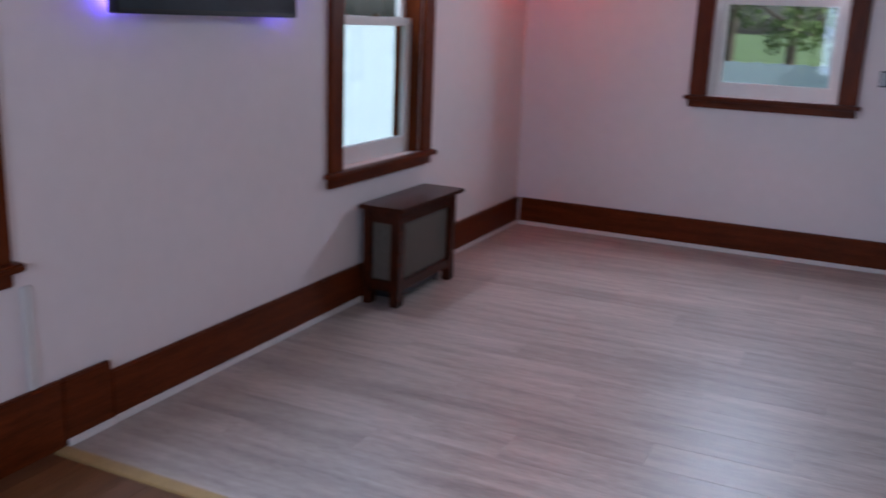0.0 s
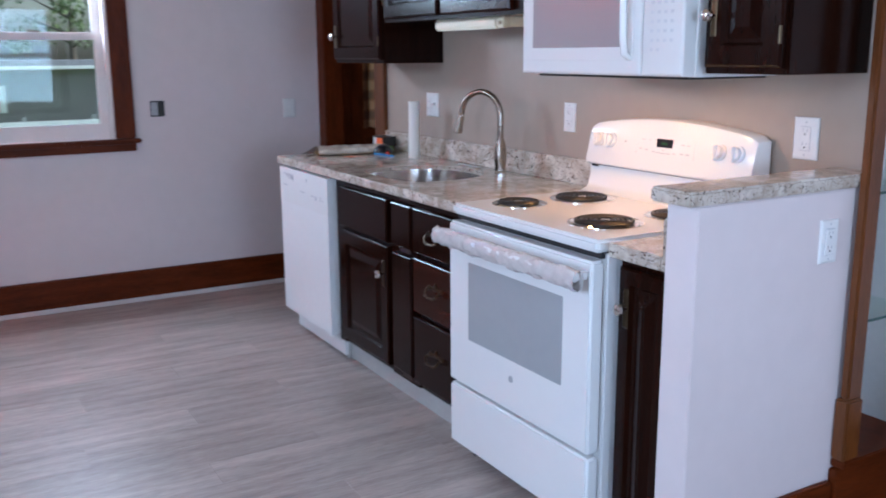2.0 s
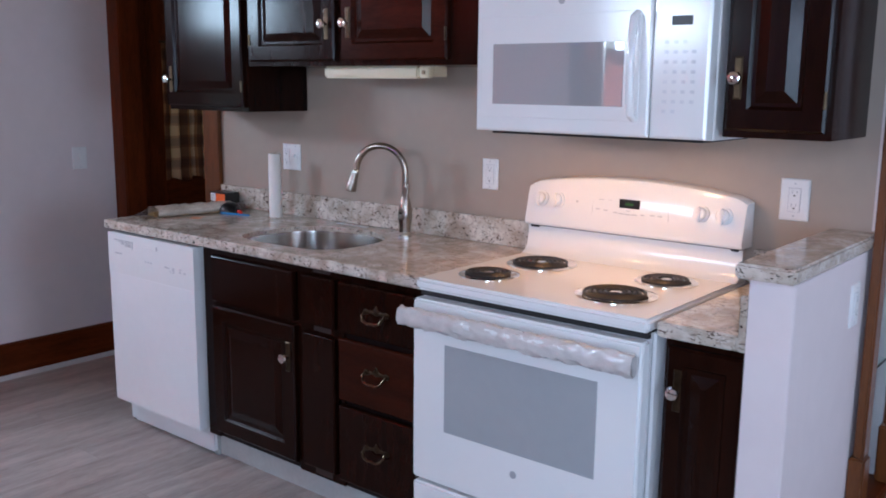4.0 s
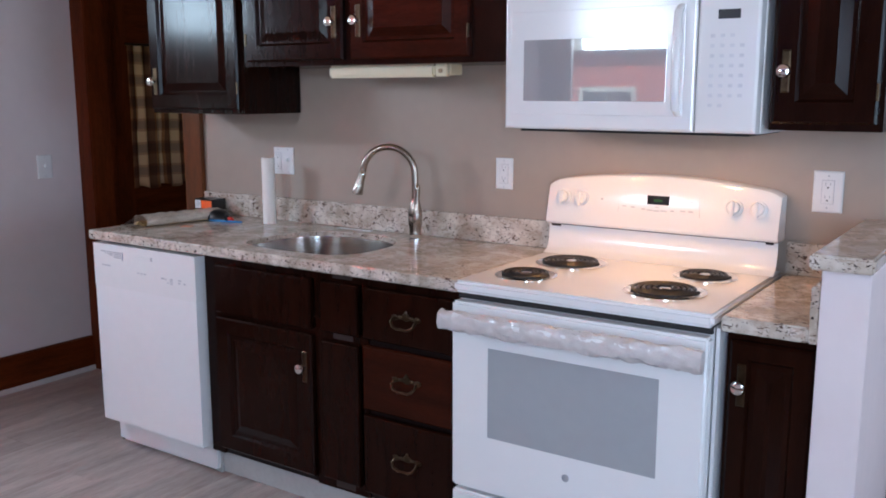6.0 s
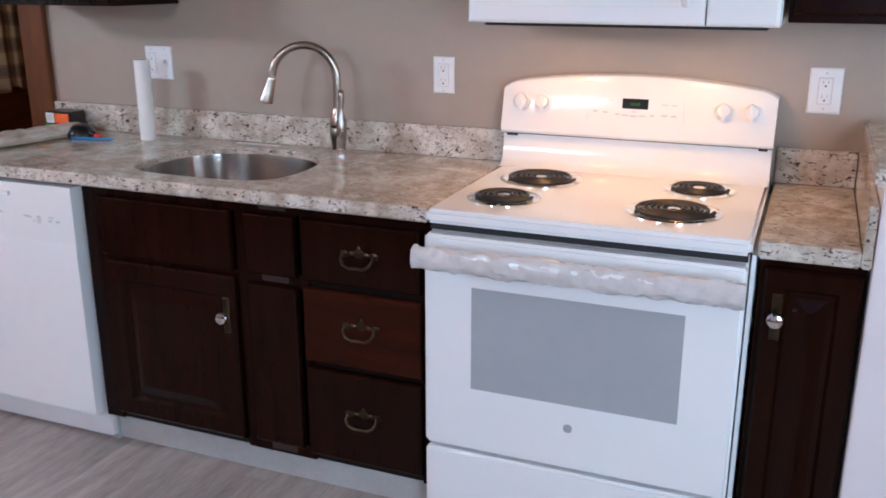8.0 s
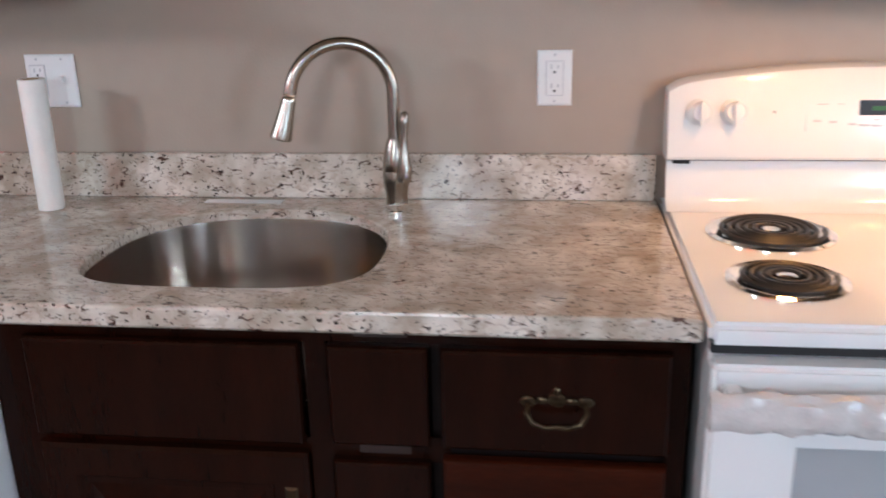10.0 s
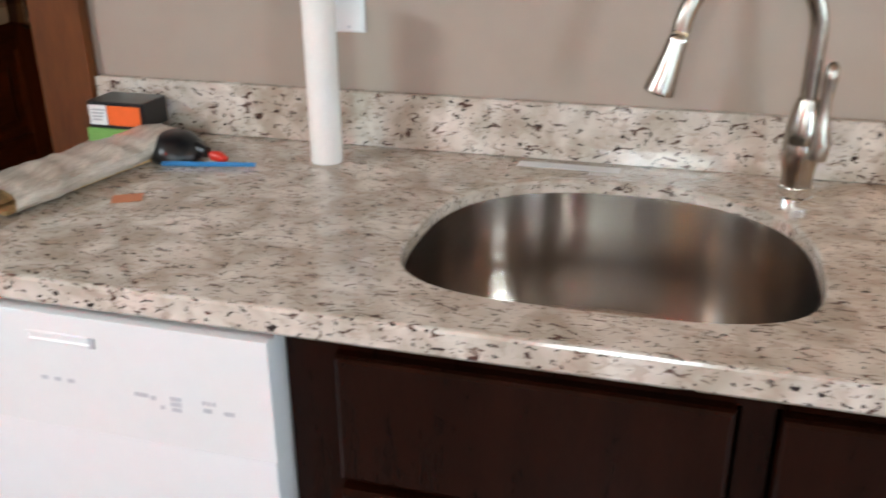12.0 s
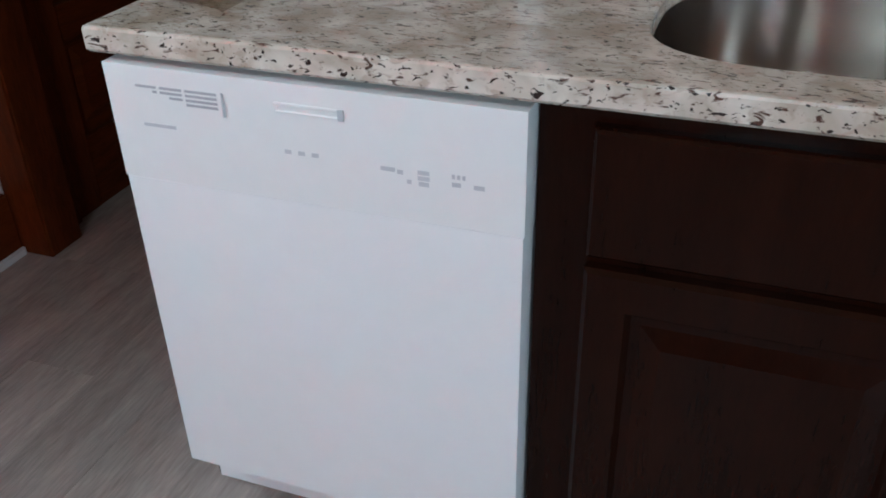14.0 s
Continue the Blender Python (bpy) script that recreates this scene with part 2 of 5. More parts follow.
RED = mat("red_plastic", (0.62, 0.03, 0.015), 0.4, vary=0.08)
SCRAP = mat("orange_paper_scrap", (0.55, 0.20, 0.10), 0.7, vary=0.15)
IVORY = mat("ivory_lamp_cover", (0.74, 0.66, 0.46), 0.4, vary=0.04)
CURTAIN = plaid("plaid_cloth")
MESHM = mat("bronze_mesh_grille", (0.11, 0.095, 0.075), 0.45, metal=0.4, vary=0.3, scale=60, bump=0.5, bscale=400)
LIQ = emit("clock_digits", (0.02, 0.10, 0.02), 0.03)
LEDB = emit("violet_led", (0.16, 0.10, 1.0), 42.0)
LEDR = emit("red_led", (1.0, 0.07, 0.04), 120.0)
GRASS = mat("lawn", (0.09, 0.14, 0.04), 0.9, vary=0.4, scale=0.6, bump=0.5, bscale=20)
LEAF = mat("leaves", (0.09, 0.14, 0.035), 0.6, vary=0.5, scale=1.5, rand=0.2)
BARK = mat("bark", (0.10, 0.075, 0.055), 0.9, vary=0.3, scale=8, bump=0.8, bscale=25)
SIDING = mat("grey_siding", (0.20, 0.19, 0.18), 0.7, vary=0.15, scale=2)
PINK = mat("salmon_siding", (0.62, 0.17, 0.14), 0.7, vary=0.1, scale=2)
ROOFM = mat("grey_shingle", (0.20, 0.20, 0.21), 0.85, vary=0.25, scale=6, bump=0.4, bscale=30)
OUTWHITE = mat("outdoor_white_paint", (0.75, 0.75, 0.74), 0.55, vary=0.05)
DARKPANE = mat("dark_pane", (0.05, 0.06, 0.07), 0.08)
# yard fence colour; also imitates the bluish glare outside window 2
HAZEBLUE = mat("pale_blue_fence_and_glare", (0.40, 0.48, 0.54), 0.6, vary=0.1)
FENCE = mat("weathered_fence", (0.22, 0.23, 0.22), 0.8, vary=0.25, scale=5)

# ------------------------------------------------------------ helpers


def thing(name, loc, label="", category="", group="", kind=""):
    ob = new(name)
    ob.location = loc
    ob.empty_display_size = 0.1
    return tagged(ob, label, category, group, kind)


def top(ob):
    while ob.parent:
        ob = ob.parent
    return ob


def mesh_of(name, bm, material, smooth=False, bevel=0.0, seg=2):
    if bevel:
        bmesh.ops.remove_doubles(bm, verts=bm.verts, dist=1e-5)
        bmesh.ops.recalc_face_normals(bm, faces=bm.faces)
        es = [e for e in bm.edges if len(e.link_faces) == 2 and e.calc_face_angle(0) > 0.6]
        bmesh.ops.bevel(bm, geom=es, offset=bevel, segments=seg, affect="EDGES", clamp_overlap=True)
    bmesh.ops.recalc_face_normals(bm, faces=bm.faces)
    me = bpy.data.meshes.new(name)
    bm.to_mesh(me)
    bm.free()
    me.materials.append(material)
    if smooth or bevel:
        for p in me.polygons:
            p.use_smooth = True
        me.set_sharp_from_angle(angle=radians(38))
    return me


def part(name, bm, material, parent, label="", smooth=False, bevel=0.0, seg=2):
    """Links a bmesh, given in world places, as one mesh under a thing or part."""
    o = top(parent).location
    bmesh.ops.translate(bm, verts=bm.verts, vec=-o)
    ob = new(name, mesh_of(name, bm, material, smooth, bevel, seg))
    ob.parent = parent
    return tagged(ob, label)


def solo(name, bm, material, label="", category="", kind="", loc=(0, 0, 0), smooth=False, bevel=0.0, group=""):
    bmesh.ops.translate(bm, verts=bm.verts, vec=-Vector(loc))
    ob = new(name, mesh_of(name, bm, material, smooth, bevel))
    ob.location = loc
    return tagged(ob, label, category, group, kind)


def box(*dims, bm=None):
    """x0, x1, y0, y1, z0, z1"""
    bm = bm or bmesh.new()
    x0, x1, y0, y1, z0, z1 = dims
    v = [bm.verts.new(p) for p in ((x0, y0, z0), (x1, y0, z0), (x1, y1, z0), (x0, y1, z0), (x0, y0, z1), (x1, y0, z1), (x1, y1, z1), (x0, y1, z1))]
    for f in ((0, 3, 2, 1), (4, 5, 6, 7), (0, 1, 5, 4), (1, 2, 6, 5), (2, 3, 7, 6), (3, 0, 4, 7)):
        bm.faces.new([v[i] for i in f])
    return bm


def panel(x0, x1, z0, z1, steps, bm=None, back=True):
    """Stepped front in the x-z plane facing -y: rings of (inset, y), closed at the last."""
    bm = bm or bmesh.new()
    prev = None
    for ins, y in steps:
        r = [bm.verts.new(p) for p in ((x0 + ins, y, z0 + ins), (x1 - ins, y, z0 + ins), (x1 - ins, y, z1 - ins), (x0 + ins, y, z1 - ins))]
        if prev:
            for i in range(4):
                bm.faces.new((prev[i], prev[(i + 1) % 4], r[(i + 1) % 4], r[i]))
        elif back:
            bm.faces.new(r[::-1])
        prev = r
    bm.faces.new(prev)
    return bm


def lathe(profile, at, axis=(0, 0, 1), n=24, bm=None):
    """Profile of (radius, height) turned round an axis from a base point."""
    bm = bm or bmesh.new()
    q = Vector((0, 0, 1)).rotation_difference(Vector(axis)).to_matrix()
    prev = None
    for r, h in profile:
        ring = [bm.verts.new(Vector(at) + q @ Vector((max(r, 1e-4) * math.cos(a), max(r, 1e-4) * math.sin(a), h))) for a in [2 * math.pi * i / n for i in range(n)]]
        if prev:
            for i in range(n):
                bm.faces.new((prev[i], prev[(i + 1) % n], ring[(i + 1) % n], ring[i]))
        else:
            bm.faces.new(ring[::-1])
        prev = ring
    bm.faces.new(prev)
    return bm


def tube(points, radii, n=12, bm=None):
    """Round tube along points; one radius or one for each point."""
    bm = bm or bmesh.new()
    pts = [Vector(p) for p in points]
    if not hasattr(radii, "__len__"):
        radii = [radii] * len(pts)
    up = None
    prev = None
    for i, p in enumerate(pts):
        d = (pts[min(i + 1, len(pts) - 1)] - pts[max(i - 1, 0)]).normalized()
        if up is None:
            up = d.orthogonal().normalized()
        up = (up - d * up.dot(d)).normalized()
        s = d.cross(up)
        ring = [bm.verts.new(p + radii[i] * (math.cos(a) * up + math.sin(a) * s)) for a in [2 * math.pi * k / n for k in range(n)]]
        if prev:
            for k in range(n):
                bm.faces.new((prev[k], prev[(k + 1) % n], ring[(k + 1) % n], ring[k]))
        else:
            bm.faces.new(ring[::-1])
        prev = ring
    bm.faces.new(prev)
    return bm


def wall_with_holes(name, axis, at, thick, a0, a1, z0, z1, holes, material, label):
    """A wall along x or y with rectangular openings (a0, a1, z0, z1) cut through."""
    bm = bmesh.new()
    xs = sorted({a0, a1, *[h[0] for h in holes], *[h[1] for h in holes]})
    zs = sorted({z0, z1, *[h[2] for h in holes], *[h[3] for h in holes]})
    for i in range(len(xs) - 1):
        for j in range(len(zs) - 1):
            cx, cz = (xs[i] + xs[i + 1]) / 2, (zs[j] + zs[j + 1]) / 2
            if any(h[0] < cx < h[1] and h[2] < cz < h[3] for h in holes):
                continue
            d = (xs[i], xs[i + 1], at, at + thick, zs[j], zs[j + 1]) if axis == "x" else (at, at + thick, xs[i], xs[i + 1], zs[j], zs[j + 1])
            box(*d, bm=bm)
    bmesh.ops.remove_doubles(bm, verts=bm.verts, dist=1e-5)
    seen = {}
    for f in bm.faces:
        seen.setdefault(tuple(round(c, 4) for c in f.calc_center_median()), []).append(f)
    bmesh.ops.delete(bm, geom=[f for fs in seen.values() if len(fs) > 1 for f in fs], context="FACES_ONLY")
    return solo(name, bm, material, label, "wall", "structure")

# ------------------------------------------------------------ structure
XL, YF, XR, YB, H = -2.747, -3.19, 4.60, 0.31, 2.46
W1 = (-1.985, -1.245, 0.955, 2.08)      # window in the left wall: y0, y1, z0, z1
W2 = (-1.255, -0.475, 0.665, 2.08)      # window in the front wall: x0, x1, z0, z1
W3 = (1.40, 2.18, 0.635, 2.08)
W4 = (2.91, 3.69, 0.665, 2.08)
W5 = (-1.9, -0.5, 0.75, 2.08)

wall_with_holes("wall_west", "y", XL - 0.15, 0.15, YF - 0.15, 1.45, 0, H, [W1, (0.291, 0.839, 0.98, 1.71)], PAINT, "pale lavender-grey painted plaster wall with a window")
wall_with_holes("wall_south", "x", YF - 0.15, 0.15, XL, XR + 0.15, 0, H, [W2, W3, W4], PAINT, "pale lavender-grey painted plaster wall with tall windows")
wall_with_holes("wall_east", "y", XR, 0.15, YF, YB + 0.15, 0, H, [W5], PAINT, "pale painted wall of the living room")
wall_with_holes("wall_living", "x", YB, 0.12, 1.105, XR, 0, H, [], PAINT, "white painted wall beside the niche")
wall_with_holes("wall_kitchen", "x", 0.0, 0.12, -1.82, 0.80, 0, H, [], GREIGE, "taupe painted kitchen wall behind the counter")
wall_with_holes("wall_kitchen_end", "x", 0.0, 0.02, 0.80, 1.095, 0, H, [], GREIGE, "taupe painted kitchen wall beside the half wall")
wall_with_holes("wall_header", "x", 0.0, 0.12, XL, -1.82, 2.13, H, [], PAINT, "painted wall above the cased opening")
solo("wall_passage", box(-1.82, -1.70, 0.12, 1.33, 0, H), PAINT, "painted side wall of the back passage", "wall", "structure")
solo("wall_passage_end", box(XL, -1.70, 1.33, 1.45, 0, H), TRIM, "dark wooden wall closing the back passage", "wall", "structure")
# never in view; its tan colour acts as a warm reflector
solo("ceiling", box(XL - 0.15, XR + 0.15, YF - 0.15, 1.45, H, H + 0.1), CEIL, "flat unseen ceiling, tinted tan to bounce warm light", "ceiling", "structure")

# half wall with its white end and pale side
solo("half_wall", box(1.0, 1.105, -0.66, 0.0, 0, 1.060), PAINT, "pale painted half wall at the end of the counter", "half wall", "structure", bevel=0.003)

# window units


def window_unit(name, axis, at, out, a0, a1, z0, z1, label, rail=None, lower=True):
    """Cased double-hung window. at: inner wall face; out: +1 or -1 outward along the wall's normal."""
    w = thing(name, ((a0 + a1) / 2, at, z0) if axis == "x" else (at, (a0 + a1) / 2, z0), label, "window", kind="structure")

    def b(p0, p1, d0, d1, q0, q1):
        e0, e1 = sorted((at + out * d0, at + out * d1))
        return box(p0, p1, e0, e1, q0, q1) if axis == "x" else box(e0, e1, p0, p1, q0, q1)

    c = 0.108
    part("casing", b(a0 - c, a0, -0.022, 0.004, z0, z1 + c), TRIM, w, bevel=0.004)
    part("casing", b(a1, a1 + c, -0.022, 0.004, z0, z1 + c), TRIM, w, bevel=0.004)
    part("casing_head", b(a0, a1, -0.022, 0.004, z1, z1 + c), TRIMH, w, bevel=0.004)
    part("window_sill", b(a0 - c - 0.025, a1 + c + 0.025, -0.050, 0.06, z0 - 0.026, z0 - 0.001), TRIMH, w, "dark wooden stool with a small overhang", bevel=0.006)
    part("apron", b(a0 - c, a1 + c, -0.020, 0.004, z0 - 0.072, z0 - 0.027), TRIMH, w, bevel=0.004)
    jm = TRIM if axis == "x" else SASH
    part("jamb", b(a0, a0 + 0.018, 0.004, 0.15, z0, z1), jm, w)
    part("jamb", b(a1 - 0.018, a1, 0.004, 0.15, z0, z1), jm, w)
    part("jamb_head", b(a0 + 0.018, a1 - 0.018, 0.004, 0.15, z1 - 0.018, z1), jm, w)
    zm = rail or (z0 + z1) / 2
    s = 0.048
    for d0, q0, q1, bot in ((0.055, z0, zm + 0.02, 0.085), (0.092, zm - 0.02, z1 - 0.018, 0.042)):
        sa = part("window_frame", b(a0 + 0.018, a1 - 0.018, d0, d0 + 0.034, q0, q0 + bot), SASH, w, "off-white sash", bevel=0.004)
        part("sash_rail", b(a0 + 0.018, a1 - 0.018, d0, d0 + 0.034, q1 - 0.04, q1), SASH, sa, bevel=0.004)
        for e0, e1 in ((a0 + 0.018, a0 + 0.018 + s), (a1 - 0.018 - s, a1 - 0.018)):
            part("sash_stile", b(e0, e1, d0, d0 + 0.034, q0 + bot, q1 - 0.04), SASH, sa, bevel=0.004)
        p = part("pane", b(a0 + 0.018 + s, a1 - 0.018 - s, d0 + 0.015, d0 + 0.019, q0 + bot, q1 - 0.04), GLASS, sa, "clear glass")
        p.visible_shadow = False
    am = (a0 + a1) / 2
    part("sash_lock", b(am - 0.03, am + 0.03, 0.040, 0.055, zm + 0.020, zm + 0.034), BRASS, w, bevel=0.003)
    return w


window_unit("window_1", "y", XL, -1, *W1, "dark-cased window with off-white sashes onto the yard", rail=1.52)
window_unit("window_2", "x", YF, -1, *W2, "tall dark-cased window above the heater", rail=1.33)
window_unit("window_3", "x", YF, -1, *W3, "tall dark-cased living-room window", rail=1.33)
# windows 4 and 5 are unseen, assumed as sources of daylight
window_unit("window_4", "x", YF, -1, *W4, "tall dark-cased living-room window", rail=1.33)
window_unit("window_5", "y", XR, 1, *W5, "wide dark-cased living-room window", rail=1.42)


# baseboards with shoe moulding
def baseboard(x0, x1, y0, y1, h, face, shoe=True, label="dark red-brown wooden baseboard"):
    b = thing("baseboard", ((x0 + x1) / 2, (y0 + y1) / 2, 0), label, "baseboard", kind="structure")
    part("board", box(x0, x1, y0, y1, 0, h), TRIMH, b, bevel=0.005)
    if shoe:
        s = 0.012
        d = {"+x": (x1, x1 + s, y0, y1), "-x": (x0 - s, x0, y0, y1), "+y": (x0, x1, y1, y1 + s), "-y": (x0, x1, y0 - s, y0)}[face]
        part("shoe_moulding", box(*d, 0, 0.026), QUARTER, b, "white shoe moulding", bevel=0.004)


baseboard(XL, XL + 0.020, YF + 0.036, -0.012, 0.185, "+x")
baseboard(XL, 0.95, YF, YF + 0.020, 0.185, "+y")
baseboard(0.953, 1.15, YF, YF + 0.024, 0.225, "+y")
baseboard(1.153, XR, YF, YF + 0.024, 0.225, "+y", False)
baseboard(1.105, 1.127, -0.66, -0.10, 0.225, "+x", False)
baseboard(1.14, XR, YB - 0.022, YB, 0.285, "-y", False)

# cased opening to the back passage
op = thing("cased_opening", (-2.3, 0, 0), "dark wooden casing round the opening to the back passage", "door frame", kind="structure")
# this casing's orange tone is light put into its colour
part("casing", box(-1.925, -1.803, -0.022, 0.0, 0, 2.2), OAK, op, "side casing coloured lighter for the orange light on it", bevel=0.004)
part("jamb", box(-1.925, -1.823, 0.003, 0.12, 0, 2.13), TRIM, op)
part("casing", box(XL + 0.002, XL + 0.115, -0.010, 0.115, 0, 2.13), TRIM, op, bevel=0.006)
part("casing_head", box(XL + 0.002, -1.803, -0.022, 0.0, 2.132, 2.25), TRIMH, op, bevel=0.004)
part("casing", box(XL + 0.002, XL + 0.060, 0.118, 0.185, 0, 2.1), TRIM, op, bevel=0.005)

# outside door in the passage, seen from the side, with its window curtain
dr = thing("door_1", (XL + 0.03, 0.62, 0), "dark stained panelled door with a curtained window", "door", kind="structure")
DX = XL + 0.045


def yz_panel(y0, y1, z0, z1, steps):
    bm = panel(y0, y1, z0, z1, steps)
    bmesh.ops.transform(bm, matrix=Matrix(((0, -1, 0, 0), (1, 0, 0, 0), (0, 0, 1, 0), (0, 0, 0, 1))), verts=bm.verts)
    return bm


part("stile", box(XL + 0.004, DX, 0.19, 0.29, 0, 2.05), TRIM, dr, bevel=0.003)
part("stile", box(XL + 0.004, DX, 0.84, 0.95, 0, 2.05), TRIM, dr, bevel=0.003)
for z0, z1 in ((0, 0.22), (0.50, 0.60), (0.86, 0.98), (1.71, 2.05)):
    part("rail", box(XL + 0.004, DX - 0.001, 0.291, 0.839, z0, z1), TRIMH, dr, bevel=0.003)
for z0, z1 in ((0.22, 0.50), (0.60, 0.86)):
    part("door_panel", yz_panel(0.291, 0.839, z0, z1, [(0, -(XL + 0.005)), (0, -(XL + 0.025)), (0.03, -(XL + 0.025)), (0.055, -(XL + 0.036))]), TRIMH, dr)
part("pane", box(XL + 0.012, XL + 0.016, 0.291, 0.839, 0.98, 1.71), GLASS, dr).visible_shadow = False
part("casing", box(XL + 0.002, DX + 0.01, 0.953, 1.07, 0, 2.15), TRIM, dr, bevel=0.004)
kn = part("door_knob", lathe([(0.028, 0), (0.028, 0.006), (0.010, 0.010), (0.010, 0.035), (0.026, 0.045), (0.028, 0.060), (0.015, 0.072)], (DX, 0.90, 0.94), (1, 0, 0)), BRASS, dr, "aged brass knob", smooth=True)

cb = bmesh.new()
rows = []
for j in range(26):
    z = 1.70 - j * (0.755 / 25)
    row = []
    for i in range(61):
        u = i / 60
        amp = 0.010 + 0.010 * j / 25
        hem = 0.012 * math.sin(u * 23) * (j / 25)
        row.append(cb.verts.new((DX + 0.026 + amp * math.sin(u * 52 + 0.6 * math.sin(u * 9)), 0.268 + 0.58 * u, z + hem)))
    rows.append(row)
for j in range(25):
    for i in range(60):
        cb.faces.new((rows[j][i], rows[j][i + 1], rows[j + 1][i + 1], rows[j + 1][i]))
bmesh.ops.solidify(cb, geom=cb.faces[:], thickness=0.0015)
cu = thing("curtain", (DX + 0.026, 0.55, 1.70), "gathered brown and cream plaid curtain on the door window", "curtain")
part("cloth", cb, CURTAIN, cu, smooth=True)
part("curtain_rod", tube([(DX + 0.026, 0.26, 1.705), (DX + 0.026, 0.84, 1.705)], 0.006), BRASS, cu, "thin brass rod", smooth=True)

# built-in niche with glass shelves
ni = thing("display_niche", (1.0, 0.12, 0), "white built-in display niche with glass shelves and wooden posts", "niche", kind="structure")
part("back_panel", box(0.80, 0.82, 0.02, 0.28, 0.29, H), OUTWHITE, ni)
part("side_panel", box(0.82, 1.105, 0.275, 0.305, 0.29, H), OUTWHITE, ni)
part("side_panel", box(0.82, 1.094, 0.021, 0.030, 0.29, H), OUTWHITE, ni)
part("corner_panel", box(1.096, 1.104, -0.03, 0.030, 1.105, H), PAINT, ni)
part("deck", box(0.82, 1.150, -0.085, 0.300, 0.262, 0.288), TRIMH, ni, "dark wooden deck", bevel=0.004)
part("front_board", box(1.107, 1.135, -0.095, 0.286, 0, 0.260), TRIMH, ni, "dark wooden front board", bevel=0.003)
for y0, y1 in ((-0.090, -0.030), (0.232, 0.286)):
    po = part("post", box(1.1165, 1.145, y0, y1, 0.47, H), OAK, ni, "golden wooden post", bevel=0.006)
    part("post_foot", box(1.106, 1.150, y0 - 0.004, y1 + 0.004, 0.289, 0.47), OAK, po, bevel=0.006)
part("post", box(1.106, 1.125, -0.028, -0.001, 0.289, 1.05), OAK, ni, "golden wooden strip", bevel=0.004)
for z in (0.672, 1.036, 1.39, 1.76):
    sh = part("shelf", box(0.83, 1.100, 0.032, 0.272, z - 0.004, z + 0.004), SHELFGLASS, ni, "clear glass shelf")
    sh.visible_shadow = False
    part("front_edge", box(1.1002, 1.1016, 0.032, 0.272, z - 0.004, z + 0.004), SHELFEDGE, sh, "dark green glass edge")

# ------------------------------------------------------------ kitchen: counter and sink
SX0, SX1, SY0, SY1 = -1.050, -0.520, -0.560, -0.112


def sink_ring(grow=0.0):
    pts = []
    cx, cy = (SX0 + SX1) / 2, -0.36
    for i in range(72):
        a = 2 * math.pi * i / 72
        c, s = math.cos(a), math.sin(a)
        e = 3.6 if s < 0 else 2.35
        hy = (cy - SY0) if s < 0 else (SY1 - cy)
        r = (abs(c) ** e + abs(s) ** e) ** (-1 / e)
        pts.append((cx + r * c * ((SX1 - SX0) / 2 + grow), cy + r * s * (hy + grow)))
    return pts


def slab_with_hole(x0, x1, y0, y1, z0, z1, ring):
    bm = bmesh.new()
    cx, cy = sum(p[0] for p in ring) / len(ring), sum(p[1] for p in ring) / len(ring)
    angs = [(math.atan2(p[1] - cy, p[0] - cx), p) for p in ring]
    corners = [(x0, y0), (x1, y0), (x1, y1), (x0, y1)]
    outer = []
    for a, p in angs:
        c, s = math.cos(a), math.sin(a)
        k = min(((x1 - cx) / c if c > 0 else (x0 - cx) / c) if abs(c) > 1e-9 else 1e9, ((y1 - cy) / s if s > 0 else (y0 - cy) / s) if abs(s) > 1e-9 else 1e9)
        outer.append([cx + k * c, cy + k * s])
    for q in corners:
        i = min(range(len(outer)), key=lambda j: (outer[j][0] - q[0]) ** 2 + (outer[j][1] - q[1]) ** 2)
        outer[i] = list(q)

    def lay(pts, z, ins=0.0):
        return [bm.verts.new((min(max(p[0], x0 + ins), x1 - ins), min(max(p[1], y0 + ins), y1 - ins), z)) for p in pts]

    e = 0.005
    loops = [lay(ring, z0), lay(ring, z1 - 0.003), None, lay(outer, z1, e), lay(outer, z1 - 0.0015, 0.0015), lay(outer, z1 - e), lay(outer, z0 + e), lay(outer, z0, e)]
    loops[2] = [bm.verts.new((p[0] + 0.003 * math.copysign(1, p[0] - cx) * abs(math.cos(a)), p[1] + 0.003 * math.copysign(1, p[1] - cy) * abs(math.sin(a)), z1)) for a, p in angs]
    loops.append(loops[0])
    n = len(ring)
    for A, B in zip(loops, loops[1:]):
        for i in range(n):
            bm.faces.new((A[i], A[(i + 1) % n], B[(i + 1) % n], B[i]))
    return bm


solo("countertop", slab_with_hole(-1.772, -0.006, -0.648, -0.001, 0.876, 0.914, sink_ring()), GRANITE, "polished pale speckled granite countertop with a sink cutout", "countertop", loc=(-0.9, -0.33, 0.876))
solo("backsplash", box(-1.800, -0.012, -0.021, -0.001, 0.915, 1.012), GRANITE, "pale speckled granite upstand along the wall", "backsplash", bevel=0.002, loc=(-0.9, 0, 0.915))
solo("countertop", box(0.772, 0.976, -0.648, -0.001, 0.876, 0.914), GRANITE, "short polished granite countertop beside the range", "countertop", bevel=0.004, loc=(0.87, -0.3, 0.876))
solo("backsplash", box(0.772, 0.975, -0.021, -0.001, 0.915, 1.012), GRANITE, "short granite upstand beside the range", "backsplash", bevel=0.002, loc=(0.87, 0, 0.915))
solo("side_splash", box(0.977, 0.998, -0.648, -0.001, 0.876, 1.012), GRANITE, "granite side upstand against the half wall", "backsplash", bevel=0.003, loc=(0.99, -0.3, 0.876))
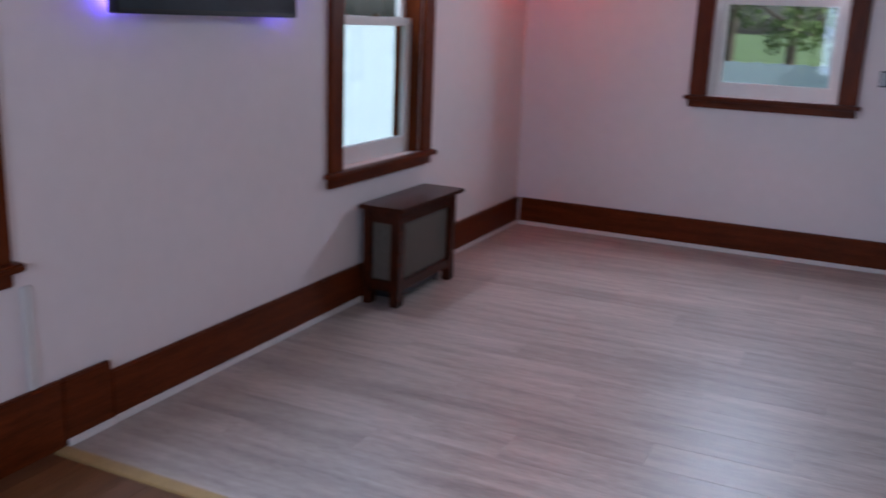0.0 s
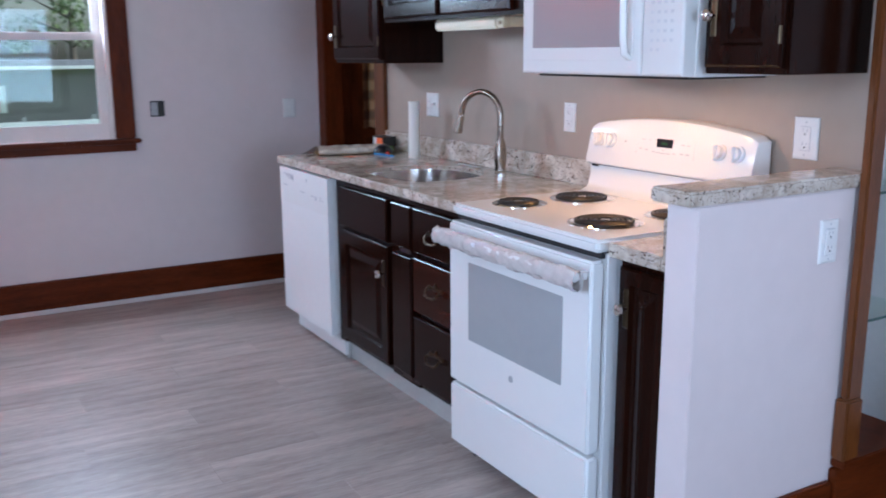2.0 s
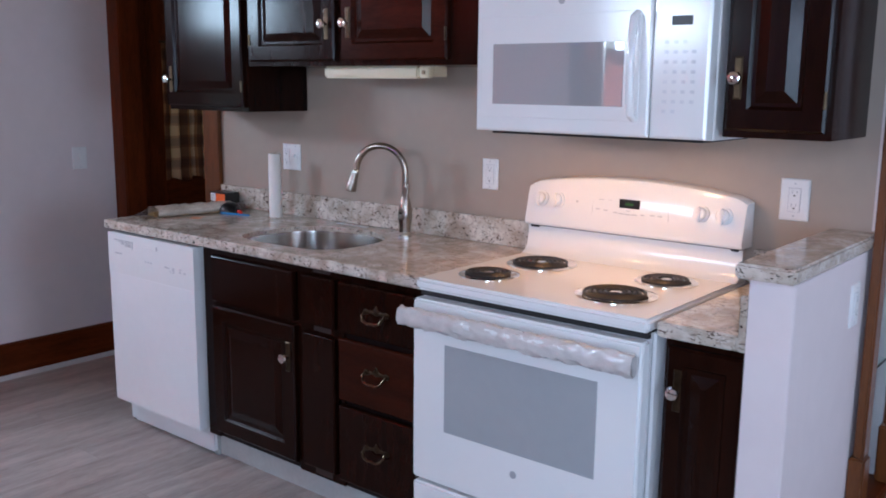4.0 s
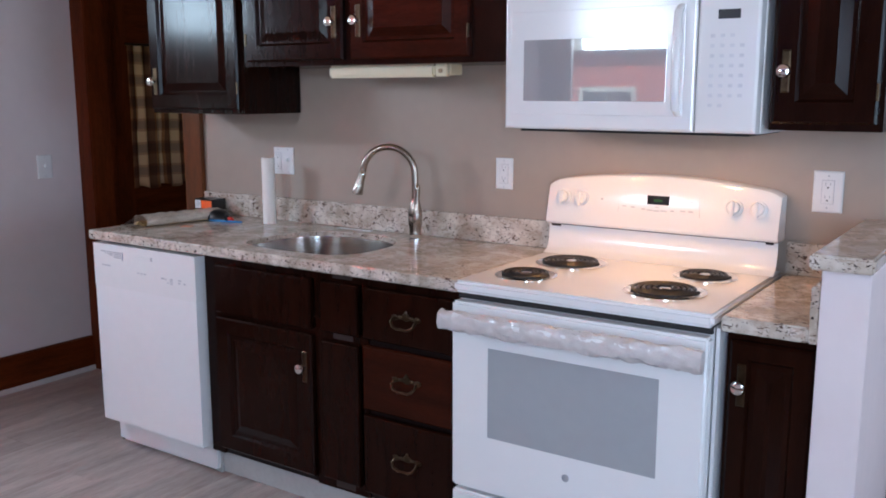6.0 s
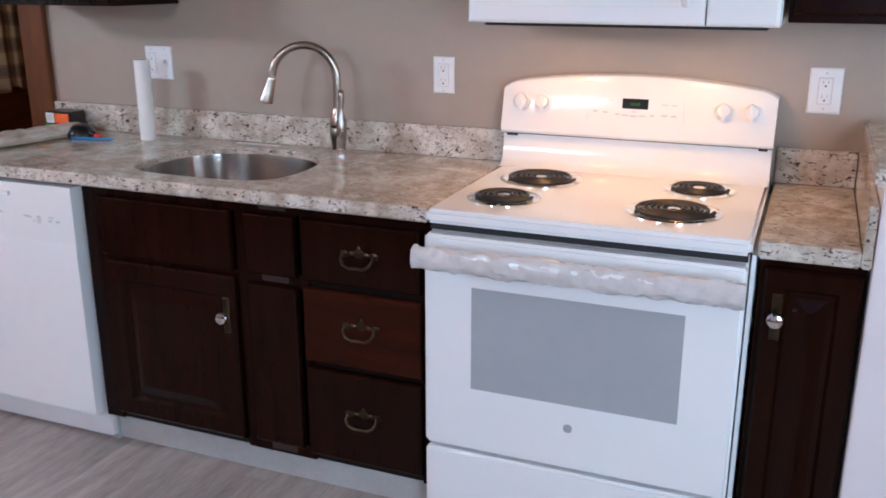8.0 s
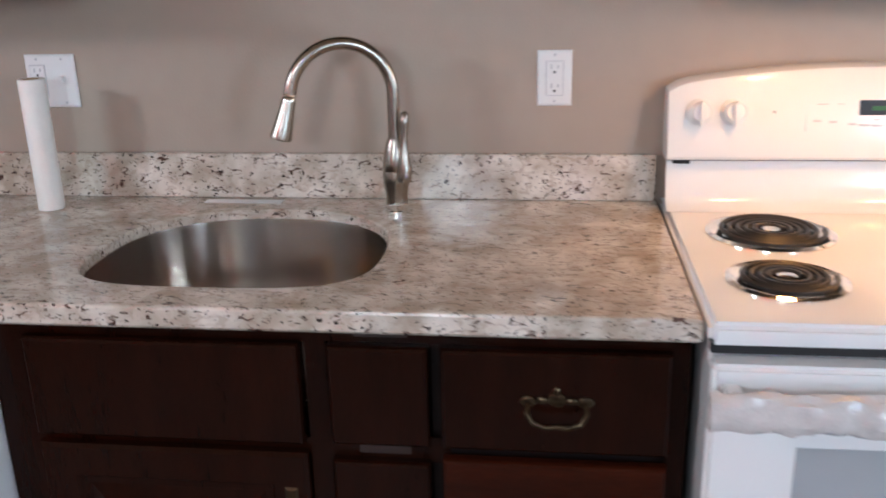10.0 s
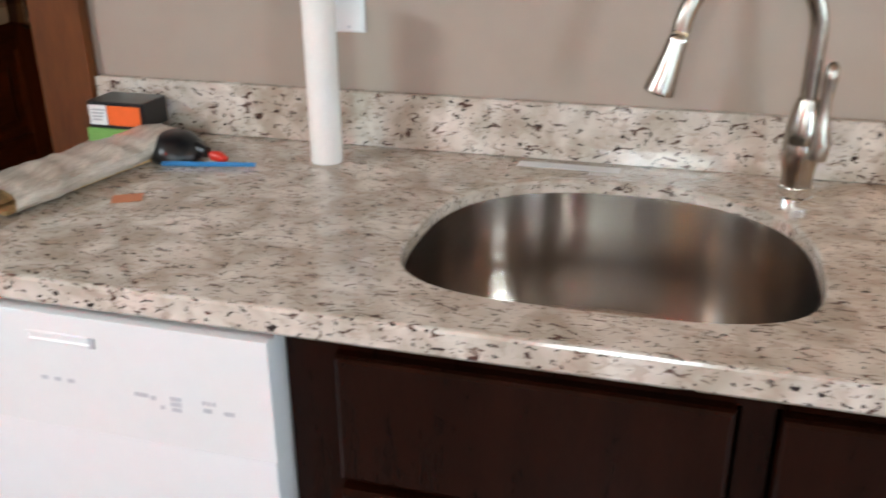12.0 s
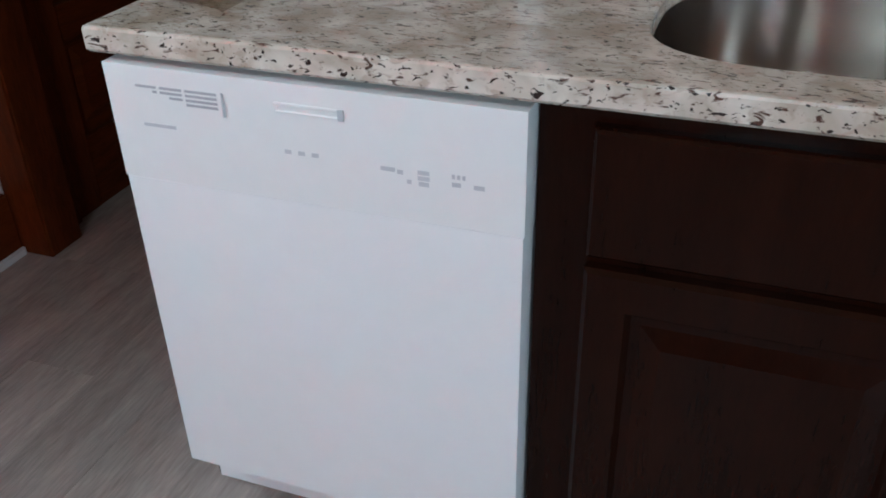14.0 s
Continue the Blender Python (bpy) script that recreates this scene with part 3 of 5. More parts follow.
solo("half_wall_cap", box(0.978, 1.1155, -0.700, -0.004, 1.062, 1.098), GRANITE, "polished granite cap on the half wall", "wall cap", bevel=0.006, loc=(1.06, -0.35, 1.062))

si = thing("sink", (-0.78, -0.35, 0.66), "undermounted brushed stainless steel kitchen sink", "sink")
bm = bmesh.new()
cx, cy = -0.781, -0.345
prev = None
for g, z in ((-0.0008, 0.895), (-0.003, 0.895), (-0.004, 0.885), (-0.008, 0.78), (-0.016, 0.705), (-0.032, 0.680), (-0.062, 0.668), (-0.19, 0.660)):
    r = [bm.verts.new((p[0], p[1], z)) for p in sink_ring(g)]
    if prev:
        for i in range(72):
            bm.faces.new((prev[i], prev[(i + 1) % 72], r[(i + 1) % 72], r[i]))
    prev = r
bm.faces.new(prev)
part("bowl", bm, STEEL, si, smooth=True)
part("drain", lathe([(0.045, 0), (0.045, 0.003), (0.036, 0.004), (0.030, 0.0015), (0.012, 0.003)], (-0.79, -0.33, 0.6605)), CHROME, si, "chrome drain", smooth=True)

# faucet
fa = thing("faucet", (-0.538, -0.118, 0.915), "brushed nickel gooseneck faucet with a pull-down spray head", "faucet")
FX, FY = -0.538, -0.118
part("base_ring", lathe([(0.026, 0), (0.026, 0.006), (0.0235, 0.008), (0.0235, 0.014), (0.025, 0.016), (0.025, 0.021)], (FX, FY, 0.9145)), CHROME, fa, smooth=True)
part("body", lathe([(0.0225, 0.020), (0.0225, 0.040), (0.0265, 0.062), (0.0270, 0.085), (0.0262, 0.087), (0.0262, 0.090), (0.0270, 0.092), (0.025, 0.112), (0.0185, 0.140), (0.0155, 0.150), (0.0150, 0.152)], (FX, FY, 0.9145)), NICKEL, fa, smooth=True)
ux, uy = -0.925, -0.380
pts = [(FX, FY, 1.064), (FX, FY, 1.11)]
R = 0.100
for i in range(25):
    a = math.pi * i / 24 * 0.97
    h = R * (1 - math.cos(a))
    pts.append((FX + ux * h, FY + uy * h, 1.158 + R * math.sin(a)))
part("spout", tube(pts, 0.0125, 16), NICKEL, fa, smooth=True)
e = Vector(pts[-1])
dn = (e - Vector(pts[-2])).normalized()
dn = (dn + Vector((ux, uy, 0)) * 0.13).normalized()
part("collar", lathe([(0.0135, 0), (0.0145, 0.003), (0.0125, 0.006), (0.0145, 0.009), (0.0145, 0.013)], e, dn), CHROME, fa, smooth=True)
part("spray_head", lathe([(0.0140, 0.013), (0.0150, 0.030), (0.0185, 0.060), (0.0215, 0.081), (0.0215, 0.087), (0.019, 0.089), (0.018, 0.086)], e, dn), NICKEL, fa, smooth=True)
part("handle", tube([(FX + 0.018, FY - 0.018, 0.985), (FX + 0.022, FY - 0.020, 1.01), (FX + 0.020, FY - 0.018, 1.035), (FX + 0.021, FY - 0.016, 1.07), (FX + 0.023, FY - 0.016, 1.10), (FX + 0.024, FY - 0.016, 1.118), (FX + 0.024, FY - 0.016, 1.124)], [0.016, 0.0155, 0.0105, 0.0075, 0.0100, 0.0085, 0.003], 14), NICKEL, fa, "curved lever handle", smooth=True)

# ------------------------------------------------------------ base cabinets


def knob(parent, x, y, z, plate=True):
    if plate:
        p = part("backplate", panel(x - 0.011, x + 0.011, z - 0.055, z + 0.055, [(0, y + 0.002), (0, y), (0.004, y - 0.003)]), BRASS, parent, "slim aged brass backplate")
    k = part("knob", lathe([(0.008, 0), (0.007, 0.012), (0.016, 0.017), (0.0185, 0.024), (0.016, 0.031), (0.008, 0.034)], (x, y - 0.002, z), (0, -1, 0)), CHROME, parent, "polished round metal knob", smooth=True)
    return k


def bail(parent, x, y, z):
    h = part("handle", tube([(x - 0.044, y - 0.010, z + 0.006), (x - 0.046, y - 0.020, z - 0.004), (x - 0.036, y - 0.026, z - 0.018), (x - 0.018, y - 0.028, z - 0.024), (x, y - 0.028, z - 0.022), (x + 0.018, y - 0.028, z - 0.024), (x + 0.036, y - 0.026, z - 0.018), (x + 0.046, y - 0.020, z - 0.004), (x + 0.044, y - 0.010, z + 0.006)], 0.0042, 8), BRASS, parent, "aged brass drop pull", smooth=True)
    for dx, dz, rx, rz in ((-0.044, 0.006, 0.014, 0.010), (0.044, 0.006, 0.014, 0.010), (0, 0.010, 0.016, 0.013), (-0.022, 0.008, 0.011, 0.006), (0.022, 0.008, 0.011, 0.006), (0, 0.023, 0.006, 0.008)):
        bm = lathe([(1, 0), (0.9, 0.6), (0.3, 1)], (0, 0, 0), (0, -1, 0), 14)
        for v in bm.verts:
            v.co = Vector((x + dx + v.co.x * rx, y + 0.001 + v.co.y * 0.006, z + dz + v.co.z * rz))
        part("rosette", bm, BRASS, h, "ornate brass rosette", smooth=True)


FRM = -0.600   # face frame front
DOOR = -0.622  # door front
RAISED = [(0, FRM), (0, DOOR + 0.006), (0.006, DOOR), (0.058, DOOR), (0.066, DOOR + 0.010), (0.078, DOOR + 0.010), (0.108, DOOR + 0.001), (0.112, DOOR + 0.001)]
SLAB = [(0, FRM), (0, DOOR + 0.008), (0.002, DOOR + 0.003), (0.006, DOOR), (0.014, DOOR)]


def box_open(x0, x1, y0, y1, z0, z1):
    """Carcass without its top and front."""
    bm = bmesh.new()
    t = 0.016
    box(x0, x0 + t, y0, y1, z0, z1, bm=bm)
    box(x1 - t, x1, y0, y1, z0, z1, bm=bm)
    box(x0 + t, x1 - t, y1 - t, y1, z0, z1, bm=bm)
    box(x0 + t, x1 - t, y0, y1 - t, z0, z0 + t, bm=bm)
    return bm


sc = thing("sink_cabinet", (-0.76, -0.3, 0), "espresso-stained sink base cabinet with a raised-panel door", "cabinet")
part("body", box_open(-1.150, -0.395, -0.590, -0.003, 0.11, 0.875), CABIN, sc)
fr = part("face_frame", box(-1.150, -1.082, FRM, -0.591, 0.11, 0.8755), CAB, sc)
part("frame_stile", box(-0.612, -0.577, FRM, -0.591, 0.11, 0.8755), CAB, sc)
part("frame_rail", box(-1.082, -0.612, FRM, -0.591, 0.840, 0.8755), CAB, sc)
part("frame_rail", box(-1.082, -0.612, FRM, -0.591, 0.640, 0.668), CAB, sc)
part("frame_rail", box(-0.577, -0.395, FRM, -0.591, 0.8425, 0.8755), CAB, sc)
part("frame_rail", box(-0.577, -0.395, FRM, -0.591, 0.11, 0.150), CAB, sc)
part("frame_rail", box(-0.577, -0.395, FRM, -0.591, 0.630, 0.676), CAB, sc)
part("false_front", panel(-1.080, -0.618, 0.664, 0.843, SLAB), CAB, sc, "plain false drawer front")
d = part("door", panel(-1.080, -0.615, 0.140, 0.648, RAISED), CAB, sc, "raised-panel cabinet door")
knob(d, -0.645, DOOR, 0.530)
part("filler_front", panel(-0.572, -0.412, 0.668, 0.842, SLAB), CAB, sc)
part("filler_front", panel(-0.572, -0.412, 0.148, 0.638, SLAB), CAB, sc)
for z0, z1 in ((0.645, 0.663), (0.118, 0.142), (0.852, 0.868)):
    part("worn_patch", box(-0.530, -0.445, FRM - 0.001, FRM + 0.002, z0, z1), WORN, sc, "bare worn patch where old trim was")

dc = thing("drawer_cabinet", (-0.2, -0.3, 0), "espresso-stained three-drawer base cabinet with brass pulls", "cabinet")
part("body", box(-0.393, -0.012, -0.590, -0.003, 0.11, 0.8755), CABIN, dc)
part("face_frame", box(-0.395, -0.382, FRM, -0.591, 0.11, 0.8755), CAB, dc)
part("frame_stile", box(-0.042, -0.012, FRM, -0.591, 0.11, 0.8755), CAB, dc)
part("frame_rail", box(-0.382, -0.042, FRM, -0.591, 0.8425, 0.8755), CAB, dc)
for z0, z1, m in ((0.668, 0.842, CAB), (0.430, 0.648, CABR), (0.140, 0.412, CAB)):
    d = part("drawer", panel(-0.392, -0.040, z0, z1, SLAB), m, dc, "redder drawer front" if m is CABR else "")
    bail(d, -0.212, DOOR, (z0 + z1) / 2 - (0.0 if z0 > 0.6 else -0.012))

solo("toe_kick", box(-1.178, -0.002, -0.546, -0.534, 0.0, 0.108), PALE, "pale grey toe board under the cabinets", "toe kick", bevel=0.002, loc=(-0.6, -0.54, 0))

nc = thing("narrow_cabinet", (0.88, -0.3, 0), "narrow espresso-stained base cabinet beside the range", "cabinet")
part("body", box(0.778, 0.997, -0.590, -0.003, 0.0, 0.8755), CABIN, nc)
part("face_frame", box(0.778, 0.794, FRM, -0.591, 0.0, 0.8755), CAB, nc)
part("frame_stile", box(0.985, 0.997, FRM, -0.591, 0.0, 0.8755), CAB, nc)
part("frame_rail", box(0.794, 0.985, FRM, -0.591, 0.846, 0.8755), CAB, nc)
d = part("door", panel(0.790, 0.990, 0.10, 0.850, [(i if i < 0.05 else i - 0.014, y) for i, y in RAISED[:-1]]), CAB, nc, "tall raised-panel door")
knob(d, 0.822, DOOR, 0.738)

# ------------------------------------------------------------ dishwasher
dw = thing("dishwasher", (-1.45, -0.3, 0), "white built-in dishwasher with a vent and latch handle", "dishwasher")
part("tub", box(-1.752, -1.158, -0.575, -0.01, 0.02, 0.862), DWWHITE, dw)
part("door", box(-1.751, -1.154, -0.6457, -0.577, 0.128, 0.6928), DWWHITE, dw, bevel=0.0008)
bm = panel(-1.753, -1.152, 0.693, 0.864, [(0, -0.577), (0, -0.6457), (0.0004, -0.646)])
cp = part("control_panel", bm, WPLAST, dw, smooth=False)
part("toe_panel", box(-1.745, -1.181, -0.560, -0.548, 0.004, 0.126), DWWHITE, dw, bevel=0.002)
part("toe_end", box(-1.180, -1.152, -0.560, -0.548, 0.0, 0.126), PALE, dw)
Y = -0.6462
VENT = (-1.708, -1.668, -1.628, -1.574)
for k in range(4):
    z = 0.836 - 0.0066 * k
    start = -1.704 + 0.026 * k
    for j in range(3):
        x0, x1 = max(VENT[j] + 0.002, start), VENT[j + 1] - 0.003
        if x1 - x0 > 0.006:
            part("vent_slot", box(x0, x1, Y - 0.0004, Y + 0.003, z - 0.0018, z + 0.0018), GREYMARK, cp, "grey vent slot")
part("vent_rim", tube([(-1.568, Y - 0.001, 0.840), (-1.568, Y - 0.002, 0.806)], 0.0016, 6), FAINT, cp)
part("latch_pocket", panel(-1.492, -1.392, 0.822, 0.837, [(0, Y + 0.002), (0, Y - 0.0008), (0.003, Y - 0.0012), (0.005, Y + 0.0005)]), WPLAST, cp, "shallow latch handle")
part("latch_end", box(-1.400, -1.392, Y - 0.0016, Y + 0.001, 0.822, 0.837), FAINT, cp)
part("badge", box(-1.702, -1.650, Y - 0.0004, Y + 0.002, 0.777, 0.782), FAINT, cp, "small grey maker's badge")
for i, (x, z, w) in enumerate(((-1.478, 0.768, 0.010), (-1.458, 0.768, 0.010), (-1.438, 0.768, 0.010), (-1.335, 0.764, 0.020), (-1.318, 0.762, 0.008), (-1.306, 0.750, 0.006), (-1.286, 0.765, 0.016), (-1.286, 0.757, 0.016), (-1.286, 0.749, 0.014), (-1.246, 0.766, 0.004), (-1.239, 0.766, 0.004), (-1.232, 0.766, 0.004), (-1.242, 0.755, 0.012), (-1.212, 0.755, 0.014))):
    part("button_mark", box(x - w / 2, x + w / 2, Y - 0.0004, Y + 0.002, z - 0.003, z + 0.003), FAINT, cp)
solo("end_panel", box(-1.772, -1.756, -0.555, -0.003, 0.0, 0.875), CAB, "dark wooden end panel beside the dishwasher", "panel", bevel=0.002, loc=(-1.764, -0.3, 0))

# ------------------------------------------------------------ range
rg = thing("range", (0.38, -0.35, 0), "white freestanding electric range with four coil burners", "stove")
part("body", box(0.004, 0.756, -0.640, -0.012, 0.045, 0.880), ENAMEL, rg)
for x in (0.05, 0.71):
    for y in (-0.60, -0.08):
        part("foot", lathe([(0.018, 0), (0.018, 0.008), (0.010, 0.010), (0.010, 0.046)], (x, y, 0.0), n=12), BLACK, rg)
part("cooktop", box(-0.002, 0.762, -0.676, -0.012, 0.884, 0.920), ENAMEL, rg, bevel=0.010, seg=3)
part("vent_gap", box(0.006, 0.754, -0.655, -0.60, 0.866, 0.884), DARKGAP, rg)
od = part("oven_door", box(0.002, 0.758, -0.690, -0.643, 0.296, 0.862), ENAMEL, rg, bevel=0.008, seg=3)
part("oven_window", panel(0.128, 0.636, 0.470, 0.738, [(0, -0.688), (0, -0.6912), (0.004, -0.6908)]), OVGLASS, od, "grey oven window")
part("badge", lathe([(0.011, 0), (0.011, 0.0015), (0.009, 0.002)], (0.380, -0.690, 0.408), (0, -1, 0)), GREYMARK, od, "small round badge")
hb = part("handle", tube([(0.015, -0.735, 0.822), (0.20, -0.740, 0.824), (0.38, -0.741, 0.824), (0.56, -0.740, 0.824), (0.745, -0.735, 0.822)], 0.013, 14), ENAMEL, od, smooth=True)
for x in (0.03, 0.73):
    part("handle_post", box(x - 0.014, x + 0.014, -0.735, -0.688, 0.810, 0.836), ENAMEL, hb, bevel=0.004)
bm = bmesh.new()
n = 90
prev = None
for i in range(n + 1):
    x = -0.006 + 0.766 * i / n
    ring = []
    for k in range(18):
        a = 2 * math.pi * k / 18
        r = 0.023 + 0.006 * noise.noise((x * 26, k * 0.9, 1.3)) + 0.004 * noise.noise((x * 70, math.cos(a) * 3, math.sin(a) * 3))
        ring.append(bm.verts.new((x, -0.737 + r * math.cos(a) * 0.8, 0.822 + r * math.sin(a) * 1.25 - 0.006)))
    if prev:
        for k in range(18):
            bm.faces.new((prev[k], prev[(k + 1) % 18], ring[(k + 1) % 18], ring[k]))
    prev = ring
part("plastic_wrap", bm, WRAP, hb, "crinkled clear protective wrap", smooth=True)
part("storage_drawer", box(0.002, 0.758, -0.688, -0.643, 0.062, 0.284), ENAMEL, rg, bevel=0.008, seg=3)
part("side_strip", box(0.7605, 0.770, -0.640, -0.012, 0.04, 0.880), DWWHITE, rg)

# arched back panel with its controls
bm = bmesh.new()
prev = None
n = 40
for i in range(n + 1):
    u = i / n
    x = -0.002 + 0.764 * u
    zt = 1.198 - 0.034 * (2 * u - 1) ** 2 - 0.012 * max(0, abs(2 * u - 1) - 0.93) / 0.07
    prof = [(-0.014, 1.0185), (-0.088, 1.0185), (-0.096, 1.025), (-0.098, 1.036), (-0.074, zt - 0.016), (-0.068, zt - 0.004), (-0.058, zt), (-0.014, zt)]
    ring = [bm.verts.new((x, y, z)) for y, z in prof]
    if prev:
        for k in range(8):
            bm.faces.new((prev[k], prev[(k + 1) % 8], ring[(k + 1) % 8], ring[k]))
    else:
        bm.faces.new(ring)
    prev = ring
bm.faces.new(prev[::-1])
bg = part("backguard", bm, ENAMEL, rg, "arched white control panel", smooth=True)
bm = bmesh.new()
prev = None
for y, z in ((-0.014, 0.9205), (-0.118, 0.9205), (-0.096, 0.930), (-0.084, 0.945), (-0.076, 0.985), (-0.076, 1.014), (-0.014, 1.014)):
    r = [bm.verts.new((x, y, z)) for x in (0.0, 0.760)]
    if prev:
        bm.faces.new((prev[0], prev[1], r[1], r[0]))
    prev = r
part("splash_panel", bm, ENAMEL, rg, smooth=True)
part("seam", box(0.004, 0.756, -0.074, -0.016, 1.0142, 1.0182), DARKGAP, rg)
part("clip", box(0.012, 0.045, -0.081, -0.074, 1.009, 1.016), BLACK, bg)
part("clip", box(0.725, 0.748, -0.081, -0.074, 1.009, 1.016), BLACK, bg)


def on_guard(z):
    return -0.098 + (z - 1.036) * 0.024 / 0.135


TILT = Vector((0, -1, 0.178)).normalized()
for x in (0.058, 0.122, 0.628, 0.700):
    z = 1.112
    k = part("knob", lathe([(0.026, -0.001), (0.026, 0.006), (0.020, 0.008), (0.019, 0.020), (0.016, 0.023)], (x, on_guard(z), z), TILT), WPLAST, bg, "white control knob", smooth=True)
    bm = box(x - 0.0055, x + 0.0055, on_guard(z) - 0.034, on_guard(z) - 0.010, z - 0.023, z + 0.024)
    part("grip", bm, WPLAST, k, bevel=0.003)
z = 1.118
part("display", panel(0.352, 0.424, z - 0.013, z + 0.016, [(0, on_guard(z) + 0.010), (0, on_guard(z) - 0.003), (0.002, on_guard(z) - 0.0035)]), BLACK, bg, "black clock display")
part("digits", box(0.374, 0.402, on_guard(z) - 0.0042, on_guard(z) - 0.003, z - 0.003, z + 0.005), LIQ, bg, "dim green clock digits")
part("pilot_light", lathe([(0.003, 0), (0.003, 0.002)], (0.196, on_guard(1.112), 1.112), TILT, 8), GREYMARK, bg)
for i, (x, zz, w) in enumerate(((0.285, 1.124, 0.02), (0.318, 1.124, 0.012), (0.276, 1.094, 0.014), (0.305, 1.092, 0.014), (0.340, 1.088, 0.014), (0.362, 1.086, 0.02), (0.385, 1.085, 0.02), (0.408, 1.086, 0.02), (0.436, 1.088, 0.012), (0.470, 1.118, 0.016), (0.495, 1.118, 0.016), (0.470, 1.090, 0.016), (0.495, 1.090, 0.016), (0.385, 1.096, 0.012))):
    y = on_guard(zz)
    part("touch_mark", box(x - w / 2, x + w / 2, y - 0.0008, y + 0.004, zz - 0.0035, zz + 0.0035), FAINT, bg)
part("panel_line", tube([(0.255, on_guard(1.075) - 0.0002, 1.075), (0.258, on_guard(1.135) - 0.0002, 1.135), (0.52, on_guard(1.135) - 0.0002, 1.135), (0.524, on_guard(1.075) - 0.0002, 1.075)], 0.0007, 5), GREYMARK, bg)


def burner(x, y, r):
    b = part("burner", lathe([(r + 0.016, 0.0), (r + 0.016, 0.003), (r + 0.008, 0.0055), (r + 0.002, 0.003), (r - 0.015, 0.001), (0.03, 0.0005)], (x, y, 0.9196), n=40), CHROME, rg, "chrome drip pan", smooth=True)
    pts = []
    turns = 5 if r > 0.085 else 4
    for i in range(turns * 26 + 1):
        a = 2 * math.pi * i / 26
        q = 0.022 + (r - 0.026) * i / (turns * 26)
        pts.append((x + q * math.cos(a), y + q * math.sin(a), 0.9275))
    part("coil", tube(pts, [0.0052] * len(pts), 6), COIL, b, "dark spiral heating coil", smooth=True)
    part("cap", lathe([(0.016, 0), (0.016, 0.008), (0.010, 0.010)], (x, y, 0.9215), n=16), CHROME, b, smooth=True)


burner(0.170, -0.250, 0.098)
burner(0.142, -0.497, 0.078)
burner(0.594, -0.228, 0.078)
burner(0.566, -0.482, 0.098)

# ------------------------------------------------------------ microwave
mw = thing("microwave", (0.38, -0.2, 1.347), "white over-the-range microwave with a glossy window", "microwave")
MF = -0.394
part("body", box(0.0, 0.760, -0.345, -0.003, 1.347, 1.765), ENAMEL, mw, bevel=0.004)
part("underside", box(0.03, 0.73, -0.340, -0.02, 1.340, 1.3465), DARKGAP, mw, "dark vented underside")
md = part("door", panel(0.002, 0.592, 1.350, 1.762, [(0, -0.348), (0, MF + 0.006), (0.003, MF + 0.002), (0.008, MF), (0.03, MF)]), ENAMEL, mw, "glossy white microwave door")
part("door_inlay", panel(0.022, 0.560, 1.392, 1.692, [(0, MF + 0.003), (0, MF - 0.0012), (0.002, MF - 0.002)]), ENAMEL, md)
part("door_window", panel(0.068, 0.512, 1.432, 1.610, [(0, MF), (0, MF - 0.0030), (0.001, MF - 0.0034)]), MWGLASS, md, "grey glossy mesh window")
part("handle", tube([(0.548, MF, 1.400), (0.548, MF - 0.022, 1.412), (0.548, MF - 0.030, 1.46), (0.548, MF - 0.032, 1.54), (0.548, MF - 0.030, 1.62), (0.548, MF - 0.022, 1.672), (0.548, MF, 1.684)], [0.010, 0.011, 0.011, 0.011, 0.011, 0.011, 0.010], 12), ENAMEL, md, "curved white handle", smooth=True)
part("badge", lathe([(0.010, 0), (0.010, 0.0015)], (0.305, MF, 1.728), (0, -1, 0), 20), GREYMARK, md, "small round badge")
mp_ = part("control_panel", panel(0.5955, 0.758, 1.350, 1.762, [(0, -0.348), (0, MF + 0.006), (0.003, MF + 0.002), (0.008, MF), (0.03, MF)]), ENAMEL, mw)
part("display", panel(0.648, 0.706, 1.648, 1.672, [(0, MF + 0.001), (0, MF - 0.0015), (0.001, MF - 0.002)]), BLACK, mp_, "black clock display")
for r_ in range(8):
    for c_ in range(4):
        if (r_ in (0, 7) and c_ == 3) or (r_ == 7 and c_ == 2):
            continue
        x, zz = 0.636 + 0.026 * c_, 1.605 - 0.026 * r_
        part("key", box(x - 0.006, x + 0.006, MF - 0.0008, MF + 0.002, zz - 0.0045, zz + 0.0045), KEYMARK, mp_)

# ------------------------------------------------------------ wall cabinets
UF, UD = -0.318, -0.340
UR = [(0, UF), (0, UD + 0.006), (0.006, UD), (0.056, UD), (0.064, UD + 0.010), (0.074, UD + 0.010), (0.104, UD + 0.001), (0.108, UD + 0.001)]


def wall_cabinet(x0, x1, z0, z1, doors, label, knobs, inset=0.018):
    c = thing("wall_cabinet", ((x0 + x1) / 2, -0.16, z0), label, "cabinet", "wall cabinets")
    part("body", box(x0, x1, UF, -0.003, z0, z1), CAB, c, bevel=0.002)
    for (a, b2), k in zip(doors, knobs):
        d = part("door", panel(a, b2, z0 + inset, z1 - inset, UR), CABR if k[2] else CAB, c, "raised-panel door")
        knob(d, k[0], UD, k[1])
        hx = a + 0.002 if k[0] > (a + b2) / 2 else b2 - 0.002
        for zz in (z0 + 0.10, z1 - 0.10):
            part("hinge", tube([(hx, UD - 0.002, zz - 0.022), (hx, UD - 0.002, zz + 0.022)], 0.004, 8), BRASS, d)
    return c


